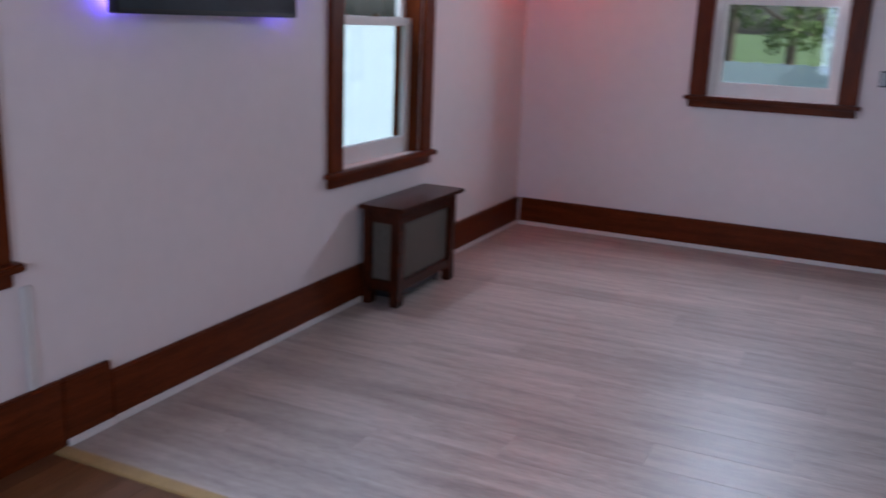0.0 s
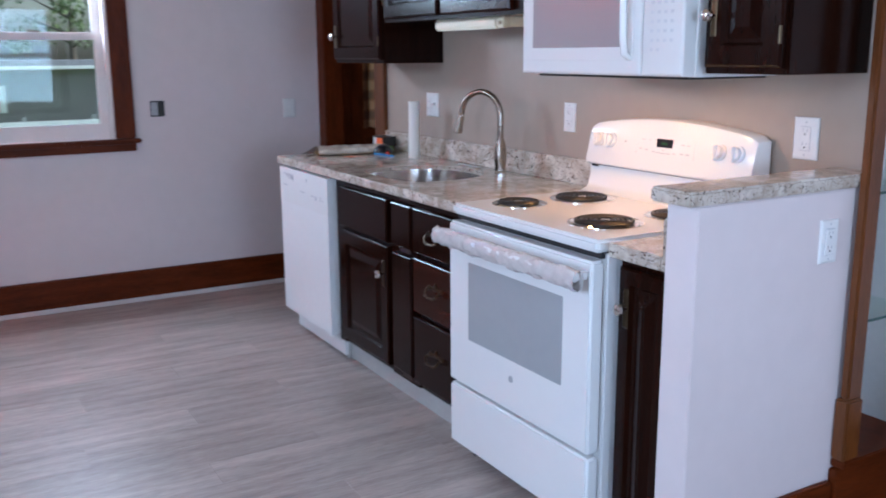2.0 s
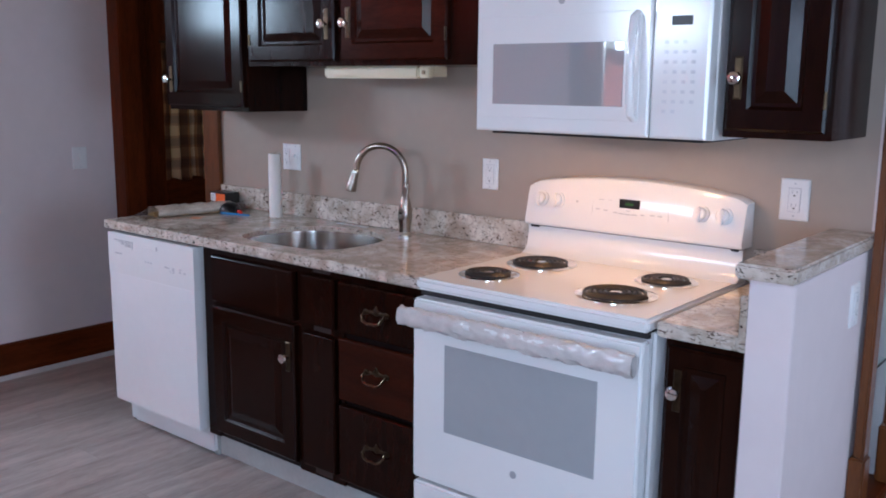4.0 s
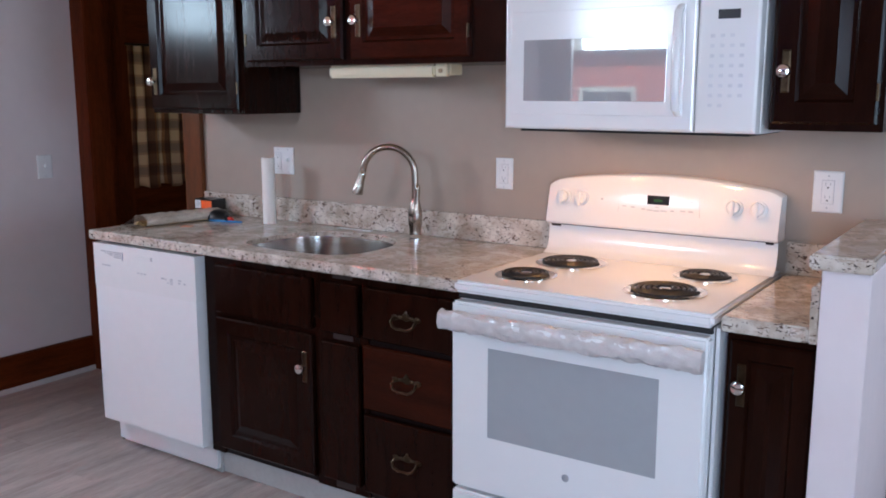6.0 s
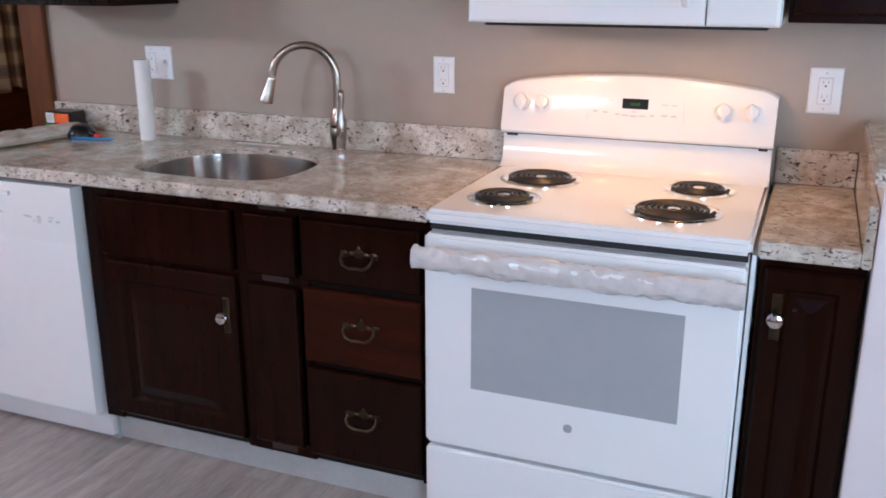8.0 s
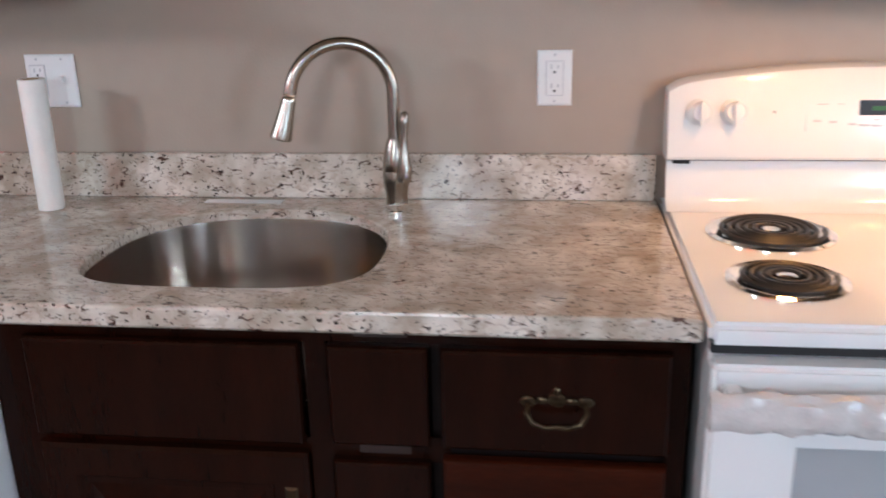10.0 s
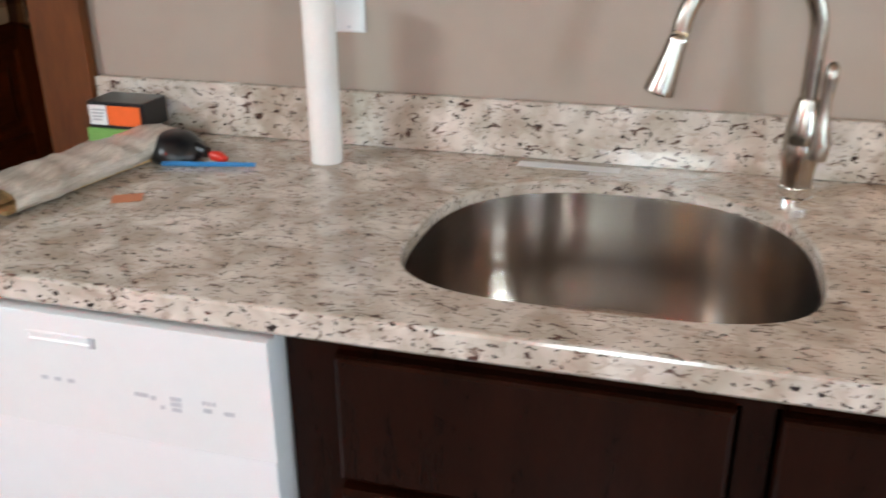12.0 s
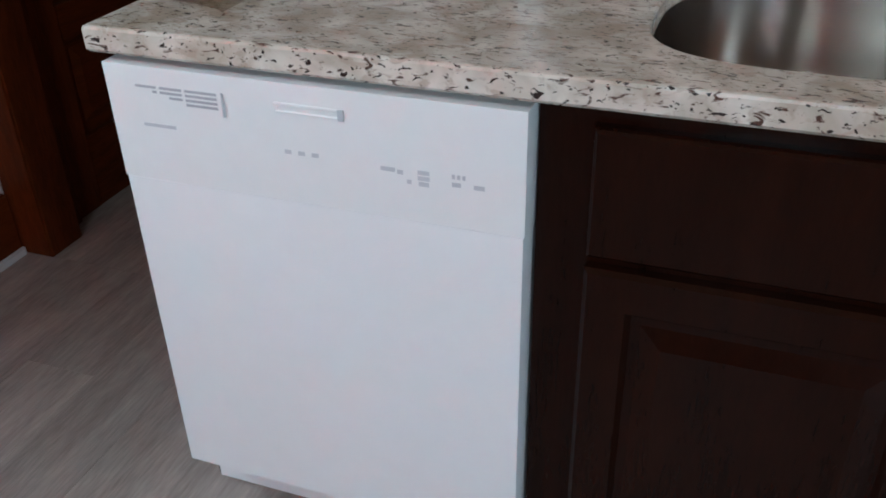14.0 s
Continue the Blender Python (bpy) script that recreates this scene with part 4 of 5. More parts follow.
wall_cabinet(-1.745, -1.203, 1.372, 2.14, [(-1.732, -1.218)], "espresso-stained wall cabinet hung lower than its neighbours", [(-1.700, 1.50, 0)])
# second door is coloured red for the corner light it reflects
wall_cabinet(-1.200, -0.012, 1.552, 2.14, [(-1.165, -0.690), (-0.655, -0.165)], "espresso-stained two-door wall cabinet above the sink", [(-0.728, 1.70, 0), (-0.618, 1.70, 1)])
wall_cabinet(-0.010, 0.768, 1.770, 2.14, [(0.010, 0.372), (0.392, 0.752)], "espresso-stained short wall cabinet above the microwave", [(0.345, 1.83, 0), (0.420, 1.83, 0)])
wall_cabinet(0.772, 1.052, 1.358, 2.14, [(0.784, 1.040)], "narrow espresso-stained wall cabinet beside the microwave", [(0.814, 1.512, 0)])

ul = thing("under_cabinet_light", (-0.55, -0.22, 1.51), "ivory fluorescent light fixture under the wall cabinet", "light fixture")
part("housing", box(-0.812, -0.300, -0.240, -0.165, 1.515, 1.5515), IVORY, ul, bevel=0.003)
part("diffuser", box(-0.815, -0.346, -0.272, -0.242, 1.508, 1.5515), IVORY, ul, "yellowed plastic diffuser", bevel=0.008)
sw = part("end_cap", box(-0.344, -0.297, -0.268, -0.242, 1.510, 1.5515), IVORY, ul, bevel=0.004)
part("switch", box(-0.328, -0.312, -0.274, -0.2685, 1.522, 1.536), CARDB, sw, "small brown switch", bevel=0.002)

# ------------------------------------------------------------ wall plates


def plate(name, x0, x1, z0, z1, label, kinds, at=None, face="y", material=None):
    """Cover plate on the kitchen wall (facing -y) or, with face x, on a wall facing +x at y = x0..x1."""
    m = material or WPLAST
    p = thing(name, ((x0 + x1) / 2, 0, (z0 + z1) / 2) if face == "y" else (at, (x0 + x1) / 2, (z0 + z1) / 2), label, "outlet" if "outlet" in name else "light switch")

    def put(nm, bm, mm, parent, lab=""):
        if face == "x":
            for v in bm.verts:
                v.co = Vector((at - v.co.y, v.co.x, v.co.z))
        return part(nm, bm, mm, parent, lab)

    put("cover", panel(x0, x1, z0, z1, [(0, -0.0005), (0, -0.004), (0.004, -0.0065), (0.01, -0.0068)]), m, p)
    n_ = len(kinds)
    for i, kd in enumerate(kinds):
        cx_ = x0 + (x1 - x0) * (i + 0.5) / n_
        cz_ = (z0 + z1) / 2
        if kd == "o":
            ins = put("insert", panel(cx_ - 0.0165, cx_ + 0.0165, cz_ - 0.034, cz_ + 0.034, [(0, -0.005), (0, -0.0085), (0.0015, -0.0092)]), m, p, "outlet insert")
            put("groove", panel(cx_ - 0.0180, cx_ + 0.0180, cz_ - 0.0355, cz_ + 0.0355, [(0, -0.006), (0, -0.0071)]), FAINT, p)
            for s in (-1, 1):
                zz = cz_ + s * 0.019
                put("slot", box(cx_ - 0.0075, cx_ - 0.0055, -0.0097, -0.008, zz, zz + 0.009), GREYMARK, ins)
                put("slot", box(cx_ + 0.0055, cx_ + 0.0075, -0.0097, -0.008, zz + 0.001, zz + 0.008), GREYMARK, ins)
                put("ground_hole", lathe([(0.0027, 0), (0.0027, 0.0016)], (cx_, -0.0082, zz - 0.006), (0, -1, 0), 10), BLACK, ins)
        else:
            put("collar", panel(cx_ - 0.006, cx_ + 0.006, cz_ - 0.013, cz_ + 0.013, [(0, -0.005), (0, -0.0078)]), m, p)
            put("toggle", panel(cx_ - 0.0045, cx_ + 0.0045, cz_ - 0.002, cz_ + 0.012, [(0, -0.006), (0.0005, -0.017), (0.0015, -0.020)]), m, p, "small toggle")
        for s in (-1, 1):
            put("screw", lathe([(0.0028, 0), (0.0028, 0.0008)], (cx_, -0.0066, cz_ + s * 0.047), (0, -1, 0), 10), FAINT, p)
    return p


plate("wall_outlet", -1.366, -1.253, 1.112, 1.226, "white two-gang cover with outlet and switch on the taupe wall", "ot")
plate("wall_outlet", -0.258, -0.188, 1.112, 1.224, "white outlet on the taupe wall between sink and range", "o")
plate("wall_outlet", 0.832, 0.916, 1.108, 1.230, "white outlet on the taupe wall above the half wall", "o")
plate("light_switch", -0.245, -0.165, 1.035, 1.150, "white light switch on the pale wall", "t", at=XL, face="x")
plate("wall_outlet", -0.218, -0.148, 0.868, 0.984, "white outlet on the side of the half wall", "o", at=1.105, face="x")

ob_ = thing("outlet_box", (XL, -1.0, 1.115), "uncovered black outlet box with bare fitting in the wall", "outlet")
part("box", box(XL, XL + 0.010, -1.045, -0.965, 1.070, 1.160), BLACK, ob_, bevel=0.003)
part("fitting", box(XL + 0.0102, XL + 0.018, -1.042, -1.005, 1.078, 1.152), GREYMARK, ob_, "grey unfinished fitting", bevel=0.002)

# ------------------------------------------------------------ things on the counter
pr = thing("paper_roll", (-1.288, -0.120, 0.915), "slim white paper roll standing on the granite counter", "paper roll")
part("paper", lathe([(0.026, 0), (0.027, 0.003), (0.0268, 0.14), (0.027, 0.272), (0.026, 0.275), (0.017, 0.275), (0.0165, 0.24)], (-1.288, -0.120, 0.9148), n=32), PAPER, pr, smooth=True)
part("core", lathe([(0.0168, 0.24), (0.0168, 0.2752), (0.0155, 0.2752), (0.0155, 0.245)], (-1.288, -0.120, 0.9148), n=24), CARDB, pr, "brown cardboard core", smooth=True)

# a bundle of slats in a plastic bag
bd = thing("slat_bundle", (-1.64, -0.30, 0.915), "bundle of wooden slats wrapped in cloudy plastic on the counter", "bundle")
bm = bmesh.new()
A, B = Vector((-1.672, -0.475, 0)), Vector((-1.600, -0.125, 0))
ax = (B - A).normalized()
sd = Vector((ax.y, -ax.x, 0))
prev = None
for i in range(41):
    u = i / 40
    c = A + (B - A) * u
    w = 0.060 * (0.95 + 0.10 * noise.noise((u * 7, 0, 4))) * (1.06 - 0.24 * u)
    hgt = 0.046 * (0.95 + 0.12 * noise.noise((u * 9, 3, 1)))
    ring = []
    for k in range(20):
        a = 2 * math.pi * k / 20
        x, zz = math.cos(a), math.sin(a)
        f = (abs(x) ** 3 + abs(zz) ** 3) ** (-1 / 3)
        j = 0.003 * noise.noise((u * 30, k * 1.7, 2)) + 0.003 * noise.noise((u * 12, k * 0.9, 7))
        p = c + sd * (w * x * f + j) + Vector((0, 0, 0.9155 + max(0.0, hgt / 2 + hgt / 2 * zz * f + j)))
        ring.append(bm.verts.new(p))
    if prev:
        for k in range(20):
            bm.faces.new((prev[k], prev[(k + 1) % 20], ring[(k + 1) % 20], ring[k]))
    prev = ring
bm.faces.new(prev)
part("bag", bm, BAGM, bd, "cloudy crinkled plastic bag", smooth=True)
for k in range(3):
    c0 = A + sd * (-0.030 + 0.026 * k) - ax * 0.004
    c1 = c0 + ax * 0.30
    bm = bmesh.new()
    zz = 0.918 + 0.009 * (k % 2)
    vs = []
    for c in (c0, c1):
        for s, h in ((-0.018, 0), (0.018, 0), (0.018, 0.007), (-0.018, 0.007)):
            vs.append(bm.verts.new(c + sd * s + Vector((0, 0, zz + h))))
    for f in ((0, 1, 2, 3), (7, 6, 5, 4), (0, 4, 5, 1), (1, 5, 6, 2), (2, 6, 7, 3), (3, 7, 4, 0)):
        bm.faces.new([vs[i] for i in f])
    part("slat", bm, PINE, bd, "yellow pine slat")
bm = bmesh.new()
prev = None
for i in range(14):
    u = i / 13
    c = A - ax * (0.065 * u)
    w = 0.062 + 0.014 * u
    ring = []
    for k in range(15):
        a = math.pi * k / 14
        j = 0.005 * noise.noise((u * 8, k * 1.1, 5))
        ring.append(bm.verts.new(c + sd * (w * math.cos(a) + j) + Vector((0, 0, 0.9156 + max(0.0, (0.046 - 0.040 * u) * math.sin(a) + 0.5 * j + 0.001)))))
    if prev:
        for k in range(14):
            bm.faces.new((prev[k], prev[k + 1], ring[k + 1], ring[k]))
    prev = ring
lf = part("bag_flap", bm, glass("bag_film", (0.86, 0.82, 0.78), 0.72), bd, "loose open end of the plastic bag", smooth=True)

bx = thing("card_box", (-1.70, -0.085, 0.915), "green cardboard box against the granite upstand", "box")
part("carton", box(-1.760, -1.650, -0.118, -0.050, 0.915, 0.941), GREEN, bx, bevel=0.0015)
bx = thing("card_box", (-1.70, -0.085, 0.942), "orange, white and black box on the green box", "box")
part("carton", box(-1.754, -1.638, -0.116, -0.040, 0.9415, 0.990), BLACK, bx, bevel=0.0015)
part("label_band", box(-1.712, -1.645, -0.1175, -0.1165, 0.948, 0.984), ORANGE, bx, "orange label")
la = part("label_patch", box(-1.750, -1.714, -0.1175, -0.1165, 0.948, 0.984), OUTWHITE, bx, "white label with dark print")
for k in range(4):
    part("print_bar", box(-1.744, -1.724 + 0.002 * k, -0.1181, -0.1174, 0.956 + 0.006 * k, 0.959 + 0.006 * k), GREYMARK, la)

tp = thing("tape_dispenser", (-1.545, -0.165, 0.915), "black tape dispenser with a red tip on the counter", "tape dispenser")
part("body", lathe([(0.046, 0), (0.050, 0.006), (0.048, 0.018), (0.034, 0.034), (0.018, 0.042)], (-1.552, -0.160, 0.9172), (0.08, -0.1, 1), 28), BLACK, tp, smooth=True)
part("arm", tube([(-1.61, -0.15, 0.935), (-1.58, -0.15, 0.940), (-1.53, -0.155, 0.936), (-1.49, -0.165, 0.928)], [0.012, 0.014, 0.014, 0.010], 10), BLACK, tp, smooth=True)
part("tip", tube([(-1.478, -0.172, 0.926), (-1.462, -0.176, 0.926), (-1.448, -0.178, 0.922)], [0.008, 0.010, 0.006], 10), RED, tp, "red plastic tip", smooth=True)
solo("pencil", tube([(-1.548, -0.214, 0.919), (-1.470, -0.198, 0.919), (-1.392, -0.182, 0.919)], [0.0045, 0.0045, 0.004], 6), BLUE, "flat blue carpenter's pencil on the counter", "pencil")
bm = box(-1.535, -1.490, -0.385, -0.350, 0.9148, 0.9155)
bmesh.ops.rotate(bm, cent=(-1.51, -0.37, 0.915), matrix=Matrix.Rotation(0.5, 3, "Z"), verts=bm.verts)
solo("paper_scrap", bm, SCRAP, "small torn orange paper scrap on the counter", "paper")
# flat white strip lying just in front of the upstand
solo("white_strip", box(-0.97, -0.80, -0.066, -0.040, 0.9148, 0.9156), OUTWHITE, "thin white strip on the counter behind the sink", "paper")

# ------------------------------------------------------------ living side: heater and television
ht = thing("heater", (-0.93, -3.05, 0), "dark brown wood-cased gas heater with a mesh grille", "heater")
HX0, HX1, HY0, HY1, HZ = -1.255, -0.625, -3.152, -2.955, 0.492
part("case_top", box(HX0 - 0.03, HX1 + 0.03, HY0 - 0.015, HY1 + 0.035, HZ - 0.022, HZ), HEATWOOD, ht, "glossy wooden top with an overhang", bevel=0.006)
for x0, x1 in ((HX0, HX0 + 0.06), (HX1 - 0.06, HX1)):
    part("leg", box(x0, x1, HY1 - 0.045, HY1, 0.0, HZ - 0.023), HEATWOOD, ht, bevel=0.004)
    part("leg", box(x0, x1, HY0, HY0 + 0.045, 0.0, HZ - 0.023), HEATWOOD, ht, bevel=0.004)
for z0, z1 in ((HZ - 0.085, HZ - 0.023), (0.075, 0.125)):
    part("front_rail", box(HX0 + 0.061, HX1 - 0.061, HY1 - 0.040, HY1 - 0.004, z0, z1), HEATWOOD, ht, bevel=0.003)
    part("side_rail", box(HX1 - 0.050, HX1 - 0.004, HY0 + 0.046, HY1 - 0.046, z0, z1), HEATWOOD, ht, bevel=0.003)
    part("side_rail", box(HX0 + 0.004, HX0 + 0.050, HY0 + 0.046, HY1 - 0.046, z0, z1), HEATWOOD, ht, bevel=0.003)
part("grille", box(HX0 + 0.061, HX1 - 0.061, HY1 - 0.030, HY1 - 0.022, 0.126, HZ - 0.086), MESHM, ht, "bronze mesh grille")
part("side_grille", box(HX1 - 0.030, HX1 - 0.022, HY0 + 0.046, HY1 - 0.046, 0.126, HZ - 0.086), MESHM, ht)
part("side_grille", box(HX0 + 0.022, HX0 + 0.030, HY0 + 0.046, HY1 - 0.046, 0.126, HZ - 0.086), MESHM, ht)
part("burner_box", box(HX0 + 0.08, HX1 - 0.08, HY0 + 0.03, HY1 - 0.05, 0.02, 0.40), BLACK, ht)
for x in (HX0 + 0.10, HX1 - 0.10):
    part("foot", lathe([(0.022, 0), (0.022, 0.01), (0.014, 0.018), (0.014, 0.03)], (x, HY1 - 0.07, 0), n=14), CHROME, ht, "small metal foot", smooth=True)

tv = thing("television", (0.42, YF, 1.33), "black wall-mounted flat television with violet backlight", "television")
part("case", box(-0.035, 0.905, YF + 0.035, YF + 0.075, 1.335, 1.880), BLACK, tv, bevel=0.005)
part("screen", box(-0.022, 0.892, YF + 0.0755, YF + 0.0765, 1.352, 1.868), DARKPANE, tv, "dark glossy screen")
part("bracket", box(0.25, 0.62, YF, YF + 0.034, 1.48, 1.75), BLACK, tv)
part("led_strip", box(0.868, 0.878, YF + 0.026, YF + 0.034, 1.36, 1.86), LEDB, tv, "violet light strip")
part("led_strip", box(-0.008, 0.002, YF + 0.026, YF + 0.034, 1.36, 1.86), LEDB, tv, "violet light strip")

solo("cord_cover", box(1.228, 1.262, YF + 0.0005, YF + 0.014, 0.226, 0.552), QUARTER, "white cord cover running down the wall to the baseboard", "cord cover", bevel=0.003, loc=(1.245, YF, 0.226))

# red light bar high in the corner above the heater
lb = thing("light_bar", (XL + 0.3, YF + 0.3, H - 0.05), "small red light bar under the ceiling corner", "light fixture")
part("case", box(XL + 0.24, XL + 0.36, YF + 0.24, YF + 0.36, H - 0.040, H - 0.001), BLACK, lb, bevel=0.004)
part("tube", box(XL + 0.25, XL + 0.35, YF + 0.25, YF + 0.35, H - 0.050, H - 0.041), LEDR, lb, "glowing red diffuser")

# ------------------------------------------------------------ outdoors
solo("ground", box(-400, 400, -400, 400, -1.30, -0.90), GRASS, "open lawn and ground around the house", "ground", "structure")


def tree(x, y, h, seed, spread=1.6):
    rnd = random.Random(seed)
    t = thing("tree", (x, y, -0.9), "leafy green yard tree", "tree", "yard trees")
    part("trunk", tube([(x, y, -0.9), (x + 0.05, y, h * 0.2), (x - 0.04, y + 0.06, h * 0.45), (x + 0.1, y, h * 0.8)], [0.17, 0.14, 0.10, 0.04], 9), BARK, t, smooth=True)
    for k in range(6):
        a, z = rnd.uniform(0, 6.28), rnd.uniform(0.25, 0.65) * h
        part("limb", tube([(x, y, z), (x + 0.5 * spread * math.cos(a), y + 0.5 * spread * math.sin(a), z + 0.5), (x + 0.9 * spread * math.cos(a), y + 0.9 * spread * math.sin(a), z + 0.9)], [0.06, 0.04, 0.015], 6), BARK, t)
    bm = bmesh.new()
    clumps = [(rnd.gauss(0, spread * 0.55), rnd.gauss(0, spread * 0.55), h * rnd.uniform(0.25, 1.0), rnd.uniform(0.35, 0.75)) for _ in range(26)]
    for cx_, cy_, cz_, cr in clumps:
        for _ in range(90):
            p = Vector((rnd.gauss(0, 1), rnd.gauss(0, 1), rnd.gauss(0, 1))).normalized() * cr * rnd.uniform(0.6, 1.0) + Vector((x + cx_, y + cy_, cz_))
            q = Euler((rnd.uniform(0, 6), rnd.uniform(0, 6), rnd.uniform(0, 6))).to_matrix()
            s = rnd.uniform(0.06, 0.13)
            bm.faces.new([bm.verts.new(p + q @ Vector(c) * s) for c in ((-1, 0, 0), (0, -0.5, 0.1), (1, 0, 0), (0, 0.5, 0.1))])
    me = bpy.data.meshes.new("crown")
    bmesh.ops.translate(bm, verts=bm.verts, vec=-Vector(t.location))
    bm.to_mesh(me)
    bm.free()
    me.materials.append(LEAF)
    cr_ = new("crown", me)
    cr_.parent = t
    return t


for i, (x, y, h, s) in enumerate(((-27, -5.6, 5.0, 1.8), (-40, -2.0, 6.5, 2.6), (-39, 4.0, 6.0, 2.4), (-42, -9, 6.0, 2.6), (-25, -3.6, 4.2, 1.6), (-44, 1.0, 7.0, 2.8))):
    tree(x, y, h, i, s)

gr = thing("garage", (-32, 0.8, -0.9), "low grey-sided garage with a red door", "garage")
part("wall", box(-36, -32, -3.0, 6.0, -0.9, 0.95), SIDING, gr)
for k in range(12):
    part("siding_board", box(-31.99, -31.975, -3.0, 6.0, -0.88 + 0.15 * k, -0.74 + 0.15 * k), SIDING, gr)
part("roof", box(-36.4, -31.6, -3.3, 6.3, 0.95, 1.06), OUTWHITE, gr, "pale metal roof edge")
part("roof_deck", box(-36.2, -31.9, -3.1, 6.1, 1.06, 1.25), ROOFM, gr)
d = part("door", box(-31.96, -31.93, -0.60, 0.45, -0.47, 0.26), RED, gr, "red door")
part("door_trim", box(-31.96, -31.92, 0.455, 0.68, -0.50, 0.42), OUTWHITE, d, "white trim")
part("door_trim", box(-31.96, -31.92, -0.80, -0.605, -0.50, 0.42), OUTWHITE, d)
part("door_trim", box(-31.96, -31.92, -0.60, 0.45, 0.265, 0.42), OUTWHITE, d)
fe = thing("fence", (-20, 0, -0.9), "low weathered rail fence across the yard", "fence")
for k in range(9):
    y = -6 + 1.5 * k
    part("post", box(-20.05, -19.95, y - 0.05, y + 0.05, -0.9, 0.05), FENCE, fe)
for z in (-0.55, -0.10):
    part("rail", box(-19.945, -19.90, -6.2, 6.2, z - 0.05, z + 0.05), OUTWHITE if z > -0.2 else FENCE, fe)

# added boards whose pale blue stands in for the overexposed outdoors
wf = thing("board_fence", (-8, -6, -0.9), "tall pale blue board screen added for the glare outside window 2", "fence")
for k in range(60):
    x = -13 + 0.16 * k
    part("board", box(x, x + 0.15, -6.02, -6.0, -0.9, 1.32 + 0.02 * (k % 2)), HAZEBLUE, wf)
for z in (-0.5, 0.5):
    part("rail", box(-13, -3.4, -6.06, -6.021, z, z + 0.09), HAZEBLUE, wf)

bf = thing("board_fence", (-18.5, -4.6, -0.9), "pale blue-grey board fence with a white end post", "fence")
for k in range(34):
    y = -7.4 + 0.16 * k
    part("board", box(-18.52, -18.5, y, y + 0.15, -0.9, 0.62 + 0.015 * (k % 3)), HAZEBLUE, bf)
for z in (-0.5, 0.3):
    part("rail", box(-18.56, -18.521, -7.4, -1.96, z, z + 0.09), HAZEBLUE, bf)
part("post", box(-18.60, -18.38, -1.95, -1.73, -0.9, 1.25), OUTWHITE, bf, "white square post")
part("post_cap", box(-18.64, -18.34, -1.99, -1.69, 1.252, 1.33), OUTWHITE, bf)

nh = thing("neighbour_house", (-6, -16, -0.9), "salmon-pink house with white trim across the street", "house")
part("wall", box(-17, 9, -22, -16, -0.9, 2.30), PINK, nh)
part("fascia", box(-17.4, 9.4, -22.4, -15.6, 2.30, 2.62), OUTWHITE, nh, "white eave board")
bm = bmesh.new()
v = [bm.verts.new(p) for p in ((-17.5, -15.5, 2.62), (9.5, -15.5, 2.62), (9.5, -22.5, 2.62), (-17.5, -22.5, 2.62), (-17.5, -19, 4.6), (9.5, -19, 4.6))]
for f in ((0, 1, 5, 4), (2, 3, 4, 5), (1, 2, 5), (3, 0, 4), (3, 2, 1, 0)):
    bm.faces.new([v[i] for i in f])
part("roof", bm, ROOFM, nh)
for x in (-15.6, -11.4, -7.2, -3.0, 0.6, 4.8):
    w = part("window", box(x, x + 1.3, -15.995, -15.96, 0.1, 1.55), OUTWHITE, nh, "white-framed window")
    for k in range(2):
        part("pane", box(x + 0.1 + 0.57 * k, x + 0.62 + 0.57 * k, -15.958, -15.95, 0.2, 1.45), DARKPANE, w)
for x in (-13.2, -9.2, -0.9):
    part("porch_post", box(x, x + 0.3, -15.9, -15.65, -0.9, 2.295), OUTWHITE, nh)

# ------------------------------------------------------------ floors, piece by piece
fl = tagged(new("floor", mesh_of("floor", box(XL - 0.1, 1.155, YF - 0.1, 1.4, -0.12, -0.006), DARKGAP)), "grey wood-look vinyl plank floor", "floor", kind="structure")
PW, PL = 0.182, 1.22


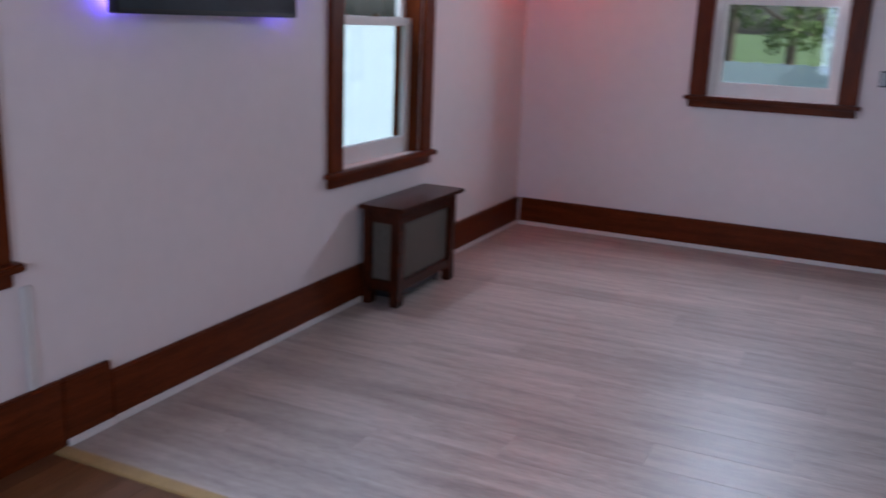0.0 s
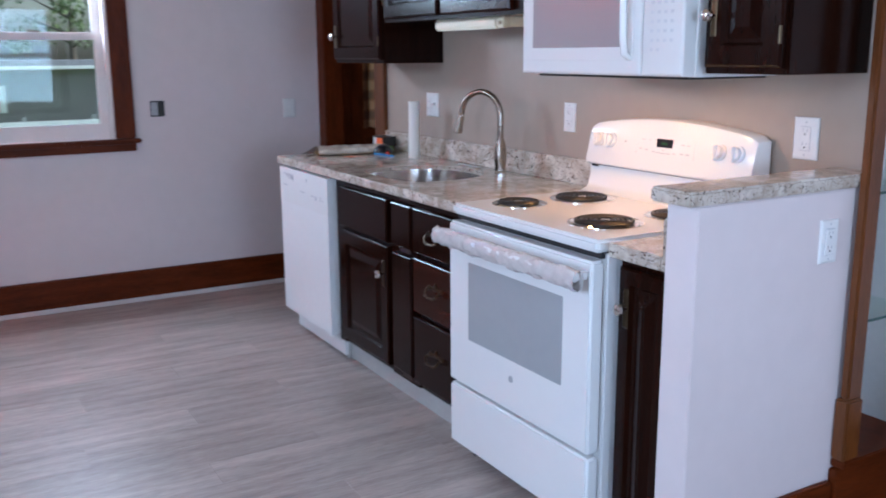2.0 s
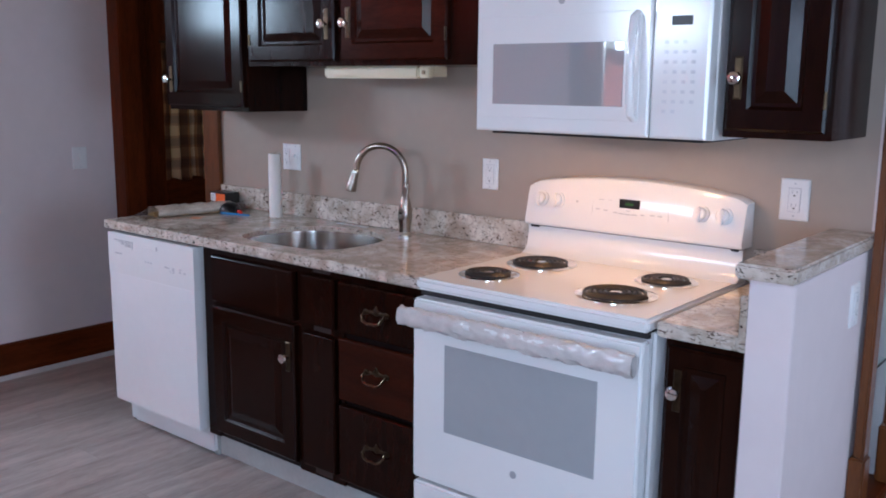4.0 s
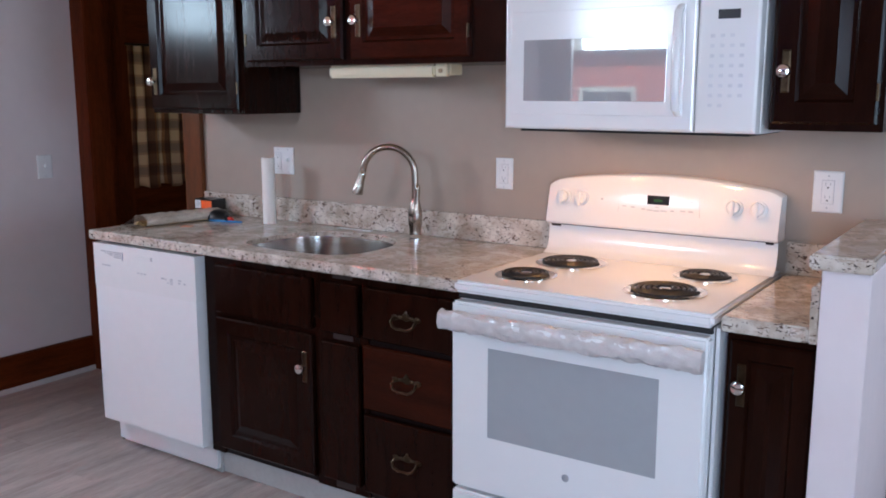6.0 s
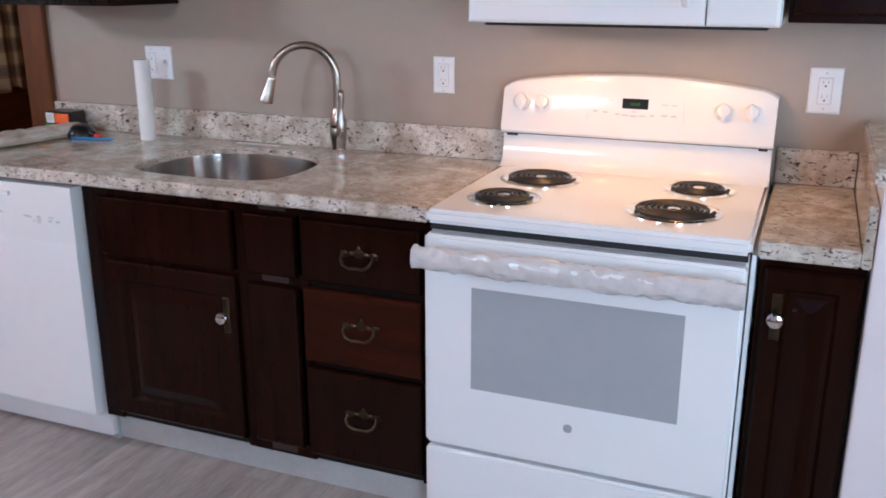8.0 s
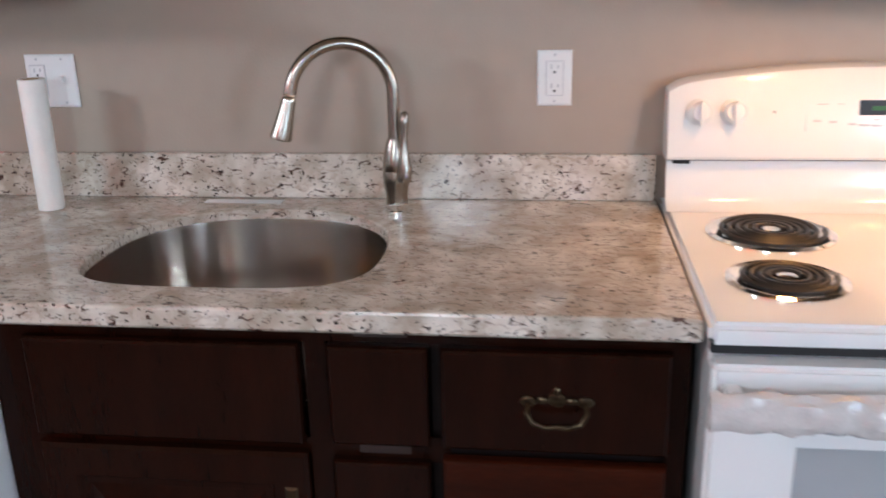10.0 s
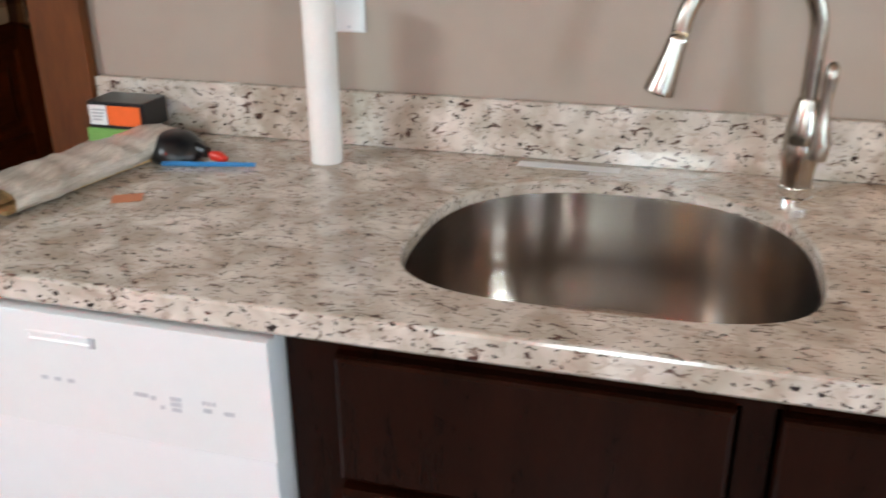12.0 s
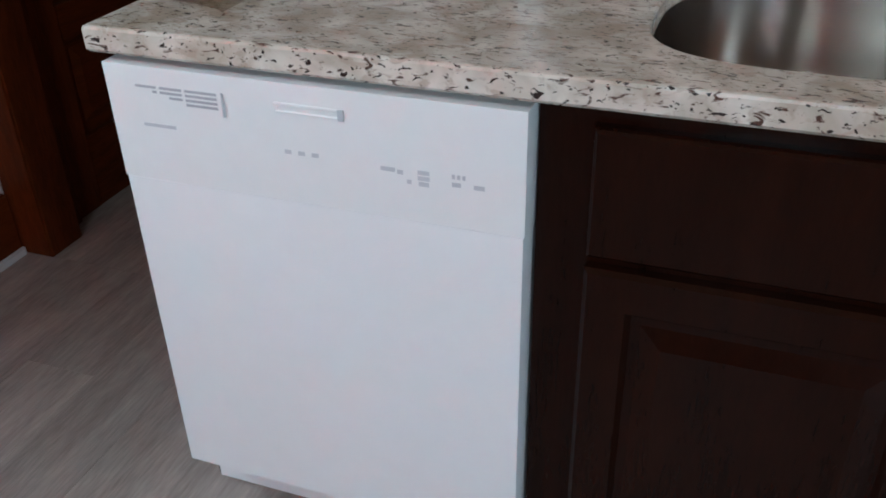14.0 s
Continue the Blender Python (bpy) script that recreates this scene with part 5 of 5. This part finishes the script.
def plank_mesh(name, w, l_, material, along_y=True):
    c = 0.0007
    bm = bmesh.new()
    x1, y1 = (w, l_) if along_y else (l_, w)
    a = [bm.verts.new(p) for p in ((0, 0, -0.006), (x1, 0, -0.006), (x1, y1, -0.006), (0, y1, -0.006))]
    b = [bm.verts.new(p) for p in ((0, 0, -c * 0.6), (x1, 0, -c * 0.6), (x1, y1, -c * 0.6), (0, y1, -c * 0.6))]
    t = [bm.verts.new(p) for p in ((c, c, 0), (x1 - c, c, 0), (x1 - c, y1 - c, 0), (c, y1 - c, 0))]
    for A_, B_ in ((a, b), (b, t)):
        for i in range(4):
            bm.faces.new((A_[i], A_[(i + 1) % 4], B_[(i + 1) % 4], B_[i]))
    bm.faces.new(t)
    return mesh_of(name, bm, material)


cache = {}


def lay(parent, x0, x1, y0, y1, w, l_, material, stagger, along_y=True):
    """Rows of planks clipped to a rectangle."""
    u0, u1, s0, s1 = (x0, x1, y0, y1) if along_y else (y0, y1, x0, x1)
    k = 0
    u = u0
    while u < u1 - 0.01:
        ww = min(w, u1 - u)
        s = s0 - (k * stagger) % l_
        while s < s1 - 0.005:
            a, b = max(s, s0), min(s + l_, s1)
            if b - a > 0.01:
                key = (material.name, round(ww, 3), round(b - a, 3))
                if key not in cache:
                    cache[key] = plank_mesh("plank", ww - 0.0004, b - a - 0.0004, material, along_y)
                o = new("plank", cache[key])
                o.location = (u, a, 0) if along_y else (a, u, 0)
                o.parent = parent
            s += l_
        u += w
        k += 1


lay(fl, XL, 1.150, YF, 0.0, PW, PL, PLANK, 0.43)
lay(fl, XL, -1.82, 0.0, 1.33, PW, PL, PLANK, 0.43)
fb = tagged(new("floor_living", mesh_of("floor_living", box(1.157, XR + 0.1, YF - 0.1, YB + 0.1, -0.12, -0.006), DARKGAP)), "glossy brown strip-wood living-room floor", "floor", kind="structure")
lay(fb, 1.205, XR, YF, YB, 0.083, 2.4, OLDFLOOR, 0.9, False)
solo("threshold", box(1.151, 1.204, YF + 0.025, -0.66, -0.005, 0.006), STRIP, "tan wooden threshold strip between the floors", "threshold", "structure", bevel=0.003)
